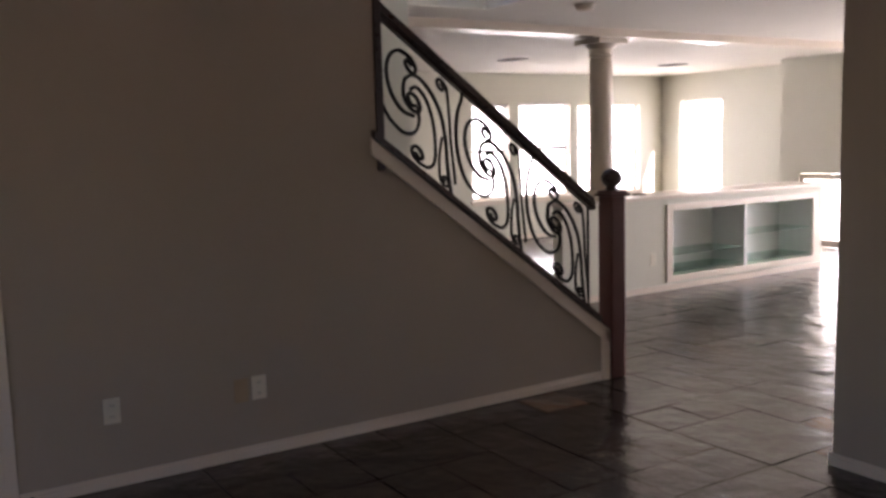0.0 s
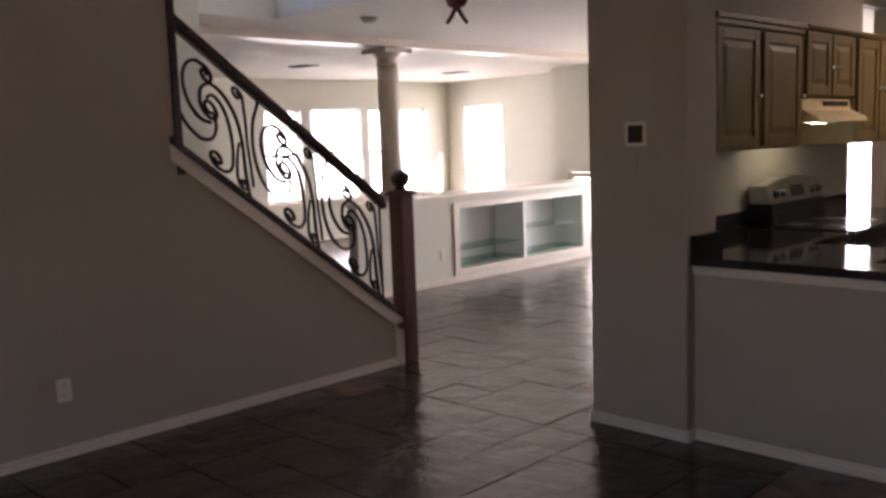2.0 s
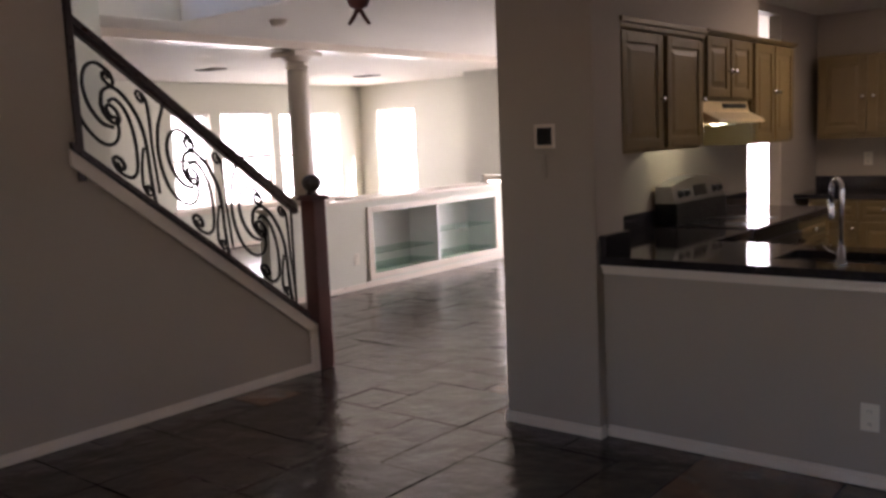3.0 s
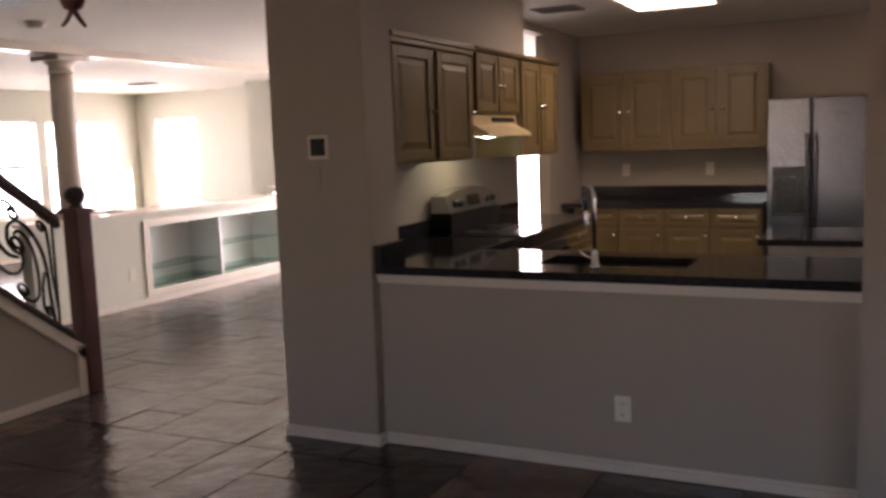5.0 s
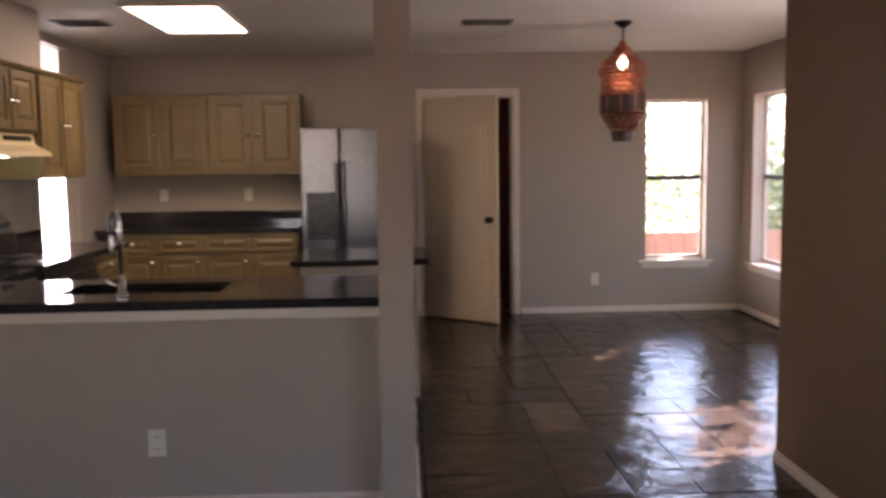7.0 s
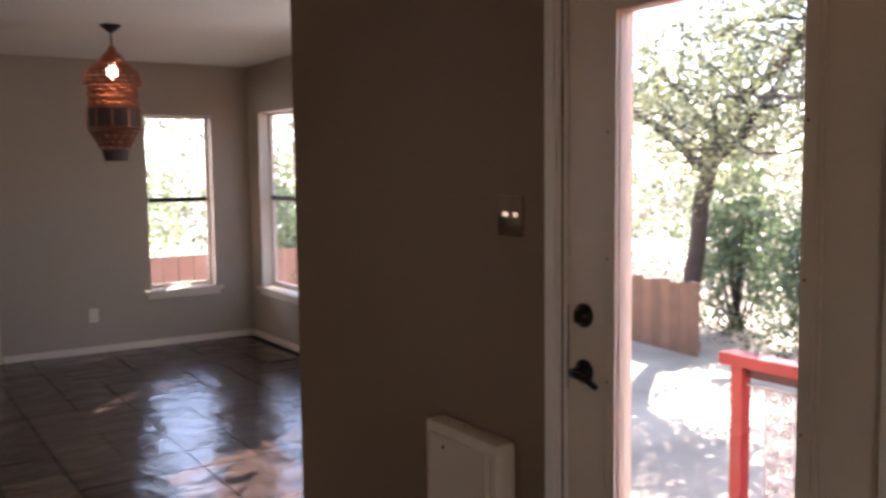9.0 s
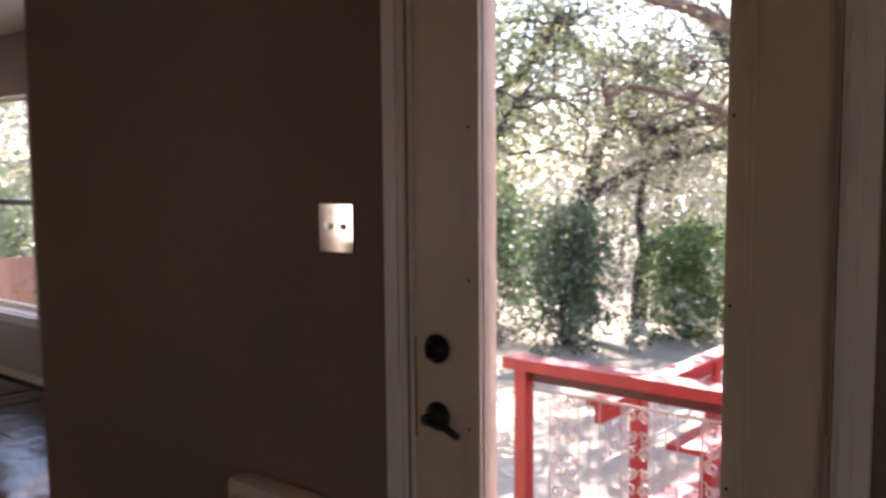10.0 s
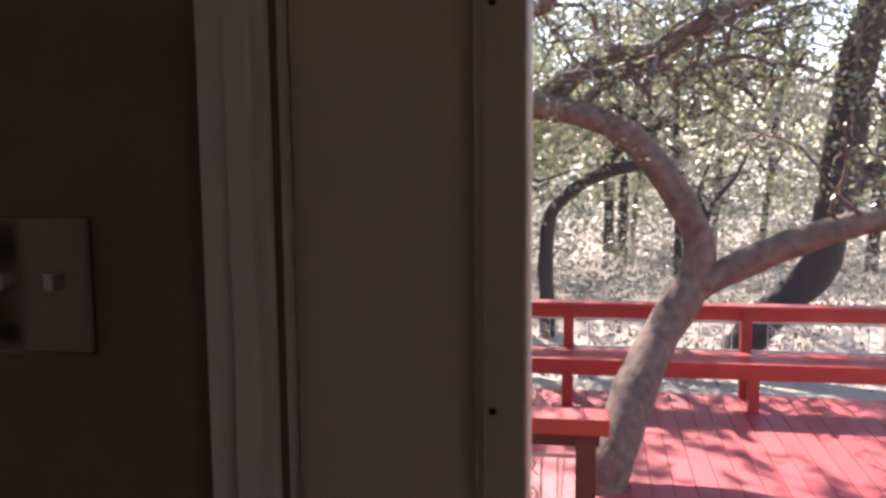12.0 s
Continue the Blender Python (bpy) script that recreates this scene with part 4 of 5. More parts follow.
# ---- glazed deck door ----
DX = 2.228
dd = thing("door_3", (DX, 1.82, 0.0), "off-white exterior door with one tall glass pane", "door", kind="structure")
Y0, Y1, GY0, GY1, GZ0, GZ1 = 1.376, 2.266, 1.548, 2.072, 0.26, 1.885
bm = bmesh.new()
for a, b in (((Y0, 0.012), (GY0, 2.035)), ((GY1, 0.012), (Y1, 2.035)), ((GY0, 0.012), (GY1, GZ0)), ((GY0, GZ1), (GY1, 2.035))):
    add_box(bm, (DX, a[0], a[1]), (DX + 0.044, b[0], b[1]))
part("slab", bm, M_DOORP, dd)
bm = bmesh.new()
for d, e in ((0.010, 0.042), (0.016, 0.034)):
    for a, b in (((GY0 - e, GZ0 - e), (GY0, GZ1 + e)), ((GY1, GZ0 - e), (GY1 + e, GZ1 + e)), ((GY0, GZ0 - e), (GY1, GZ0)), ((GY0, GZ1), (GY1, GZ1 + e))):
        add_box(bm, (DX - d, a[0], a[1]), (DX - 0.0005, b[0], b[1]), 0.003)
lf_ = part("lite_frame", bm, M_DOORP, dd)
for y in (GY0 - 0.012, GY1 + 0.027):
    for z in (0.31, 0.63, 0.95, 1.27, 1.59):
        part("screw", lathe([(0.0032, 0.0), (0.0032, 0.001), (0.002, 0.002)], 8, pose(DX - 0.0165, y, z, 0, -90, 0)), M_BRONZE, lf_)
part("pane", box((DX + 0.018, GY0 - 0.01, GZ0 - 0.01), (DX + 0.024, GY1 + 0.01, GZ1 + 0.01)), M_GLASS, dd, "clear glass pane").visible_shadow = False
db = part("deadbolt", lathe([(0.033, 0), (0.033, 0.008), (0.028, 0.014), (0.02, 0.018), (0.02, 0.022)], 20, pose(DX, 2.20, 1.11, 0, -90, 0)), M_BRONZE, dd, "round dark bronze deadbolt", smooth=True)
part("thumb_turn", box((DX - 0.036, 2.195, 1.093), (DX - 0.020, 2.205, 1.127), 0.003), M_BRONZE, db)
le = part("rosette", lathe([(0.033, 0), (0.033, 0.006), (0.026, 0.012), (0.013, 0.016), (0.013, 0.045)], 20, pose(DX, 2.20, 0.958, 0, -90, 0)), M_BRONZE, dd, "dark bronze lever rosette", smooth=True)
part("lever", bar([(DX - 0.045, 2.205, 0.958), (DX - 0.047, 2.18, 0.958), (DX - 0.047, 2.14, 0.951), (DX - 0.045, 2.108, 0.937)], [0.010, 0.011, 0.009, 0.008], 8), M_BRONZE, le, smooth=True)
for z in (0.25, 1.02, 1.80):
    part("hinge", bar([(DX - 0.008, Y0 - 0.004, z - 0.05), (DX - 0.008, Y0 - 0.004, z + 0.05)], 0.007, 8), M_DOORP, dd, "painted hinge knuckle")
part("latch_plate", box((DX - 0.001, Y1 - 0.002, 0.90), (DX + 0.03, Y1 + 0.001, 1.13)), M_BRONZE, dd)
casing(1.364, 2.278, 2.06, 2.215, "x", -1, 0.058, name="trim_deck_door")
bm = bmesh.new()
for a, b in (((1.3695, 0.0), (1.3735, 2.049)), ((2.2685, 0.0), (2.2725, 2.049)), ((1.3735, 2.039), (2.2685, 2.049)), ((1.3735, -0.015), (2.2685, 0.008))):
    add_box(bm, (2.217, a[0], a[1]), (2.353, b[0], b[1]))
structure("door_jamb_deck", bm, M_TRIM, "painted exterior door jamb and sill", "trim")

pb = thing("wall_cover_panel", (2.215, 2.66, 0.2), "off-white boxed panel mounted low on the wall", "panel")
bm = box((2.135, 2.475, 0.20), (2.214, 2.86, 0.70), 0.022)
part("body", bm, M_DOORP, pb)
part("face_plate", box((2.128, 2.51, 0.24), (2.136, 2.825, 0.665), 0.012), M_DOORP, pb)
part("screw", lathe([(0.006, 0), (0.006, 0.002), (0.003, 0.003)], 8, pose(2.1275, 2.74, 0.63, 0, -90, 0)), M_BRONZE, pb)

# ---- pendant lantern in the nook ----
PX, PY = 2.05, 6.40
pn = thing("pendant_lantern", (PX, PY, H), "pierced copper Moroccan pendant lantern, lit", "lamp")
part("canopy", lathe([(0.012, -0.05), (0.035, -0.035), (0.062, -0.012), (0.064, -0.001)], 20, pose(PX, PY, H)), M_BRONZE, pn, smooth=True)
part("chain", bar([(PX, PY, 2.40), (PX, PY, 2.29)], 0.006, 6), M_BRONZE, pn)
part("cap", lathe([(0.085, 2.20), (0.06, 2.25), (0.03, 2.275), (0.022, 2.30), (0.012, 2.31)], 20, pose(PX, PY, 0)), M_COPPER, pn, smooth=True)
LAN = [(0.085, 2.20), (0.15, 2.15), (0.175, 2.10), (0.18, 2.06), (0.155, 2.045), (0.155, 1.93), (0.165, 1.915), (0.165, 1.79), (0.15, 1.765), (0.10, 1.68), (0.085, 1.655)]
for r, z in LAN[1:] + [(0.1175, 2.175), (0.1625, 2.125), (0.155, 2.01), (0.155, 1.97), (0.125, 1.7225)]:
    part("hoop", bar([(PX + r * math.cos(i * math.pi / 12), PY + r * math.sin(i * math.pi / 12), z) for i in range(25)], 0.0055, 5), M_COPPER, pn)
for i in range(10):
    a = 2 * math.pi * i / 10
    part("rib", bar([(PX + r * math.cos(a), PY + r * math.sin(a), z) for r, z in LAN], 0.005, 5), M_COPPER, pn)


def pierced(rz, seg=48):
    """A band of small plates with gaps, as pierced metal."""
    bm = bmesh.new()
    (r0, z0), (r1, z1) = rz
    rows = max(2, int(abs(z1 - z0) / 0.018))
    for j in range(rows):
        for i in range(seg):
            if (i + 2 * j) % 3 == 0:
                continue
            q = []
            for t, u in ((j / rows, i), (j / rows, i + 0.9), ((j + 0.85) / rows, i + 0.9), ((j + 0.85) / rows, i)):
                r, z, a = r0 + (r1 - r0) * t, z0 + (z1 - z0) * t, 2 * math.pi * u / seg
                q.append(bm.verts.new((PX + r * math.cos(a), PY + r * math.sin(a), z)))
            bm.faces.new(q)
    return bm


for a, b in ((0, 1), (2, 3), (4, 5), (8, 9)):
    part("pierced_band", pierced((LAN[a], LAN[b])), M_COPPER, pn)
part("solid_band", lathe([(0.163, 1.795), (0.163, 1.91)], 32, pose(PX, PY, 0)), mat("dark_fringe", (0.05, 0.025, 0.02), 0.6), pn, "dark cloth band")
part("tassel", lathe([(0.07, 1.58), (0.085, 1.655)], 24, pose(PX, PY, 0)), bpy.data.materials["dark_fringe"], pn, "dark fringe at the bottom")
part("lamp_bulb", lathe([(0.012, 2.20), (0.028, 2.17), (0.032, 2.14), (0.022, 2.11), (0.006, 2.10)], 16, pose(PX, PY, 0)), M_BULB, pn, "glowing bulb", smooth=True)

# ---- outdoors: ground, deck, trees ----
M_GROUND = mat("dry_leaf_litter", (0.30, 0.255, 0.19), 0.95, scale=1.1, vary=0.45, bump=0.6, fine=14, color2=(0.42, 0.37, 0.29))
M_RED = mat("red_deck_paint", (0.37, 0.040, 0.032), 0.42, scale=4, vary=0.2, bump=0.12, fine=50, random_part=0.12)
# Darkened copy of the red: shadow under the rail cap put into the colour.
M_REDD = mat("dark_shaded_rail_paint", (0.085, 0.022, 0.018), 0.5, scale=4, vary=0.25, bump=0.12, fine=50)
M_DECK = mat("faded_red_deck_boards", (0.37, 0.062, 0.062), 0.5, scale=3, vary=0.25, bump=0.15, fine=40, random_part=0.12)
M_BARK = mat("oak_bark", (0.04, 0.026, 0.019), 0.9, scale=14, vary=0.75, bump=1.0, fine=34, color2=(0.155, 0.105, 0.078))
M_BARKD = mat("dark_oak_bark", (0.055, 0.042, 0.036), 0.9, scale=5, vary=0.4, bump=0.9, fine=28)
M_IRONW = mat("white_painted_iron", (0.46, 0.44, 0.39), 0.5, vary=0.2, bump=0.1)
M_BOARD = mat("weathered_fence_board", (0.22, 0.12, 0.075), 0.85, scale=6, vary=0.3, bump=0.3, fine=60, random_part=0.15)
# Paler than plain terracotta: the sunlit glare on these boards is in the colour.
M_PINK = mat("sunlit_pale_terracotta_boards", (0.45, 0.25, 0.20), 0.8, scale=5, vary=0.15, bump=0.2, random_part=0.1)
M_STONE = mat("pale_limestone", (0.42, 0.38, 0.31), 0.9, scale=6, vary=0.25, bump=0.4, random_part=0.15)


def leaf_mat(name, a, b):
    m = bpy.data.materials.new(name)
    m.use_nodes = True
    n, l = m.node_tree.nodes, m.node_tree.links
    n.remove(n["Principled BSDF"])
    geo, ramp = n.new("ShaderNodeNewGeometry"), n.new("ShaderNodeValToRGB")
    ramp.color_ramp.elements[0].color, ramp.color_ramp.elements[1].color = (*a, 1), (*b, 1)
    l.new(geo.outputs["Random Per Island"], ramp.inputs[0])
    d, t, mix = n.new("ShaderNodeBsdfDiffuse"), n.new("ShaderNodeBsdfTranslucent"), n.new("ShaderNodeMixShader")
    mix.inputs[0].default_value = 0.55
    l.new(ramp.outputs[0], d.inputs[0])
    l.new(ramp.outputs[0], t.inputs[0])
    l.new(d.outputs[0], mix.inputs[1])
    l.new(t.outputs[0], mix.inputs[2])
    g, mix2 = n.new("ShaderNodeBsdfGlossy"), n.new("ShaderNodeMixShader")
    g.inputs["Roughness"].default_value = 0.38
    mix2.inputs[0].default_value = 0.10
    l.new(mix.outputs[0], mix2.inputs[1])
    l.new(g.outputs[0], mix2.inputs[2])
    l.new(mix2.outputs[0], n["Material Output"].inputs[0])
    return m


M_LEAF = leaf_mat("live_oak_leaves", (0.05, 0.070, 0.03), (0.34, 0.375, 0.175))
M_LEAFB = leaf_mat("bright_shrub_leaves", (0.05, 0.11, 0.03), (0.16, 0.25, 0.06))
M_LEAFD = leaf_mat("deep_green_leaves", (0.035, 0.07, 0.03), (0.12, 0.19, 0.085))
M_LEAFY = leaf_mat("pale_dry_leaves", (0.085, 0.085, 0.06), (0.31, 0.30, 0.225))
M_LEAFG = leaf_mat("grey_green_far_leaves", (0.05, 0.06, 0.04), (0.16, 0.18, 0.11))
rng = np.random.default_rng(7)


def leaves_mesh(name, centres, size, per, spread, material, flat=0.8):
    """Many small pointed leaves in loose sprays of nine round the given centres."""
    c = np.repeat(np.asarray(centres, float), per, 0)
    n = len(c)
    m = (n + 8) // 9
    spray = np.repeat(c[::9][:m] + rng.normal(0, 1, (len(c[::9][:m]), 3)) * np.array([spread, spread, spread * flat]), 9, 0)[:n]
    p = spray + rng.normal(0, 1, (n, 3)) * max(0.07, 0.2 * spread)
    a = rng.normal(0, 1, (n, 3))
    a /= np.linalg.norm(a, axis=1)[:, None]
    b = np.cross(a, rng.normal(0, 1, (n, 3)))
    b /= np.linalg.norm(b, axis=1)[:, None]
    s = size * rng.uniform(0.6, 1.4, (n, 1))
    v = np.stack([p - a * s, p + b * s * 0.45, p + a * s, p - b * s * 0.45], 1).reshape(-1, 3)
    me = bpy.data.meshes.new(name)
    me.vertices.add(4 * n)
    me.vertices.foreach_set("co", v.ravel())
    me.loops.add(4 * n)
    me.loops.foreach_set("vertex_index", np.arange(4 * n, dtype=np.int32))
    me.polygons.add(n)
    me.polygons.foreach_set("loop_start", np.arange(0, 4 * n, 4, dtype=np.int32))
    me.update(calc_edges=True)
    me.materials.append(material)
    return me


def limb(bm, ctrl, r0, r1, seg=10, wobble=0.04):
    """A tapered, slightly knotted limb along control points."""
    pts = smooth_path(ctrl, 7)
    out, rad = [], []
    for i, p in enumerate(pts):
        t = i / (len(pts) - 1)
        q = noise.noise_vector(p * 1.7) * wobble
        out.append(p + q * (0.3 + t))
        rad.append((r0 + (r1 - r0) * t) * (1 + 0.16 * noise.noise(p * 3.1) + 0.07 * noise.noise(p * 8.3)))
    tube(bm, out, rad, seg)
    return out


def twigs(bm, line, count, length, r, rnd, up=0.3):
    """Crooked side branches along a limb; returns their ends."""
    ends = []
    for _ in range(count):
        p = line[rnd.randrange(len(line) // 3, len(line))]
        d = Vector((rnd.uniform(-1, 1), rnd.uniform(-1, 1), rnd.uniform(-0.4, 1) + up)).normalized()
        q, pts = p.copy(), [p.copy()]
        for k in range(9):
            d = (d + Vector((rnd.uniform(-1, 1), rnd.uniform(-1, 1), rnd.uniform(-1, 1))) * 0.75).normalized()
            q = q + d * length / 8
            d.z = d.z if q.z > p.z - 0.15 else abs(d.z)
            pts.append(q.copy())
            if k % 2 == 0:
                ends.append(q.copy())
            if k in (3, 6):
                e = (d + Vector((rnd.uniform(-1, 1), rnd.uniform(-1, 1), rnd.uniform(-1, 1)))).normalized() * length / 5
                f = e + Vector((rnd.uniform(-1, 1), rnd.uniform(-1, 1), rnd.uniform(-0.3, 1))) * length / 7
                tube(bm, [q, q + e, q + e + f], [r * 0.55, r * 0.4, r * 0.2], 4)
                ends.append(q + e + f)
        tube(bm, pts, [r * (1 - 0.09 * k) for k in range(10)], 5)
    return ends


def tree(at, limbs, label, bark, leaf, seed, leaf_size=0.05, per=70, spread=0.32, twig=(11, 1.4, 0.024), extra=()):
    rnd = random.Random(seed)
    t = thing("tree", at, label, "tree", "oaks round the deck")
    bm, ends = bmesh.new(), []
    for i, (ctrl, r0, r1) in enumerate(limbs):
        line = limb(bm, ctrl, r0, r1)
        if i or len(limbs) == 1:
            ends += twigs(bm, line, twig[0], twig[1], twig[2], rnd)
            ends.append(line[-1])
    part("trunk", bm, bark, t, smooth=True)
    ends = [e for e in ends if e.z > 1.0 or e.x > 10.5]
    if ends:
        o = new("crown", leaves_mesh("crown", [tuple(e) for e in ends], leaf_size, per, spread, leaf))
        o.parent = t
        o.matrix_parent_inverse = t.matrix_world.inverted()
    # extra: unseen leaf clumps added only to dapple and block the sun
    if extra:
        o = new("added_shade_leaves", leaves_mesh("added_shade_leaves", extra, 0.075, 200, 0.36, leaf))
        o.parent = t
        o.matrix_parent_inverse = t.matrix_world.inverted()
    return t


DZ = -0.76
# ground: one sheet with soft swells
bm = bmesh.new()
N = 60
gv = {}
for i in range(N + 1):
    for j in range(N + 1):
        sx, sy = (i / N * 2 - 1), (j / N * 2 - 1)
        x, y = 6 + 160 * sx * abs(sx) ** 1.6, 3 + 160 * sy * abs(sy) ** 1.6
        far = max(0.0, math.hypot(x - 6, y - 3) - 9)
        gv[i, j] = bm.verts.new((x, y, -1.02 + 0.14 * noise.noise(Vector((x * 0.25, y * 0.25, 0))) - 0.02 * min(far, 25)))
for i in range(N):
    for j in range(N):
        bm.faces.new((gv[i, j], gv[i + 1, j], gv[i + 1, j + 1], gv[i, j + 1]))
structure("ground", bm, M_GROUND, "dry ground covered with pale leaf litter", "ground", smooth=True)
structure("house_base", add_box(box((-10.74, -2.82, -1.3), (2.355, 11.14, -0.12)), (2.355, 3.87, -1.3), (3.79, 11.14, -0.12)), M_STONE, "pale foundation under the house", "foundation")

deck = thing("deck", (7.0, 0.0, DZ), "red painted wooden deck with an oak through it", "deck", kind="structure")
yy = 3.62
while yy > -6.2:
    part("board", box((2.36 if yy > -1 else 4.0, yy - 0.138, DZ - 0.035), (9.46, yy, DZ)), M_DECK, deck)
    yy -= 0.144
for k in range(4):
    part("board", box((2.36, 3.63 + k * 0.144, DZ - 0.035), (5.42, 3.768 + k * 0.144, DZ)), M_DECK, deck)
for x in (5.42, 9.46):
    part("joist", box((x, -6.2, DZ - 0.22), (x + 0.04, 3.62, DZ - 0.002)), M_RED, deck)
part("joist", box((5.46, 3.625, DZ - 0.22), (9.46, 3.66, DZ - 0.002)), M_RED, deck)
st2 = thing("deck_steps", (2.9, 1.8, DZ), "pale concrete steps below the deck door", "steps", kind="structure")
for k in range(3):
    part("tread", box((2.36, 1.1, DZ), (2.75 + 0.3 * (2 - k) if k else 3.6, 2.6, DZ + 0.19 * (k + 1) - (0 if k else 0.0)), 0.006), M_STONE, st2)


def iron_panel(parent, axis, plane, lo, hi, z0, z1, full=True):
    """Old white iron balustrade panel: top and bottom wires, thin bars and scrolled blocks."""
    P3 = (lambda s, z: (plane, s, z)) if axis == "x" else (lambda s, z: (s, plane, z))
    bm = bmesh.new()
    for z in (z0, z1):
        tube(bm, [P3(lo, z), P3(hi, z)], 0.010, 5)
    h, wide, period = z1 - z0, 0.105, 0.52
    n = max(1, round((hi - lo) / period))
    step = (hi - lo) / n
    rows = max(2, round(h / 0.11))
    for i in range(n):
        s = lo + (i + 0.5) * step
        for x in (-wide, wide):
            tube(bm, [P3(s + x, z0), P3(s + x, z1)], 0.006, 4)
        for x in (-step / 2, -(step / 2 + wide) / 2):
            if i or x > -step / 2:
                tube(bm, [P3(s + x, z0), P3(s + x, z1)], 0.0045, 4)
        for k in range(rows):
            cz = z0 + h * (k + 0.5) / rows
            for g in (1, -1):
                a = spiral(s + g * 0.05, cz + 0.012 * (-1) ** k, 0.043, 1.4, math.radians(90 * g + 40 * (k % 2)), g * (-1) ** k)
                tube(bm, [P3(u, v) for u, v in a], 0.0065, 4)
            tube(bm, [P3(s - 0.09, cz - 0.04), P3(s - 0.03, cz + 0.03), P3(s + 0.03, cz - 0.03), P3(s + 0.09, cz + 0.04)], 0.005, 4)
    return part("iron_panel", bm, M_IRONW, parent, "pale scrolled iron panel")


# rail in front of the door
r1 = thing("deck_railing", (5.36, 3.0, DZ), "red wooden railing with white iron panels", "railing", "deck railings")
part("cap_rail", box((5.27, 1.93, 0.222), (5.44, 4.24, 0.298), 0.008), M_RED, r1)
# apron takes the shadow-dark red; the near post below is coloured dark too
part("apron", box((5.36, 1.97, 0.145), (5.40, 4.20, 0.221), 0.004), M_REDD, r1, "board under the cap, coloured dark for its shadow")
for y in (2.03, 4.13):
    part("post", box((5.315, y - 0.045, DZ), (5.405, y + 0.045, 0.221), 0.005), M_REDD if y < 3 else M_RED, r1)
iron_panel(r1, "x", 5.36, 2.08, 4.08, DZ + 0.08, 0.10)
# far rail and side rail
r2 = thing("deck_railing", (9.42, 0.0, DZ), "long red railing along the far deck edge", "railing", "deck railings")
part("cap_rail", box((9.34, -6.2, 0.025), (9.50, 3.74, 0.065), 0.006), M_RED, r2)
part("apron", box((9.40, -6.2, -0.075), (9.44, 3.70, 0.024), 0.004), M_RED, r2)
ys = [3.65, 2.20, 0.68, -0.85, -2.38, -3.9, -5.4]
for y in ys:
    part("post", box((9.375, y - 0.045, DZ), (9.465, y + 0.045, 0.024), 0.005), M_RED, r2)
for a, b in zip(ys, ys[1:]):
    iron_panel(r2, "x", 9.42, b + 0.05, a - 0.05, -0.34, -0.09)
r3 = thing("deck_railing", (7.4, 3.65, DZ), "red side railing running back to the door rail", "railing", "deck railings")
part("cap_rail", box((5.45, 3.57, 0.026), (9.335, 3.73, 0.064), 0.006), M_RED, r3)
part("apron", box((5.45, 3.63, -0.075), (9.37, 3.67, 0.025), 0.004), M_RED, r3)
for x in (6.0, 7.2, 8.35):
    part("post", box((x - 0.045, 3.605, DZ), (x + 0.045, 3.695, 0.025), 0.005), M_RED, r3)
for a, b in ((5.5, 5.95), (6.05, 7.15), (7.25, 8.3), (8.4, 9.35)):
    iron_panel(r3, "y", 3.65, a, b, -0.34, -0.09)
bn = thing("deck_bench", (9.1, 0.0, DZ), "long red built-in bench along the deck railing", "bench", "deck benches")
for k in range(3):
    part("seat_plank", box((8.93 + k * 0.14, -6.1, -0.375), (9.065 + k * 0.14, 3.2 + 0.14 * k, -0.335), 0.004), M_RED, bn)
part("fascia", box((8.905, -6.1, -0.47), (8.929, 3.2, -0.336), 0.004), M_RED, bn)
for y in (3.1, 2.20, 0.68, -0.85, -2.38, -3.9):
    part("leg", box((8.95, y - 0.045, DZ), (9.04, y + 0.045, -0.376), 0.005), M_RED, bn)
bn2 = thing("deck_bench", (7.3, 3.4, DZ), "red built-in bench along the side railing", "bench", "deck benches")
for k in range(2):
    part("seat_plank", box((6.1, 3.235 + k * 0.14, -0.375), (8.9, 3.37 + k * 0.14, -0.335), 0.004), M_RED, bn2)
part("fascia", box((6.1, 3.205, -0.47), (8.9, 3.229, -0.336), 0.004), M_RED, bn2)
for x in (6.3, 7.5, 8.7):
    part("leg", box((x - 0.045, 3.25, DZ), (x + 0.045, 3.34, -0.376), 0.005), M_RED, bn2)

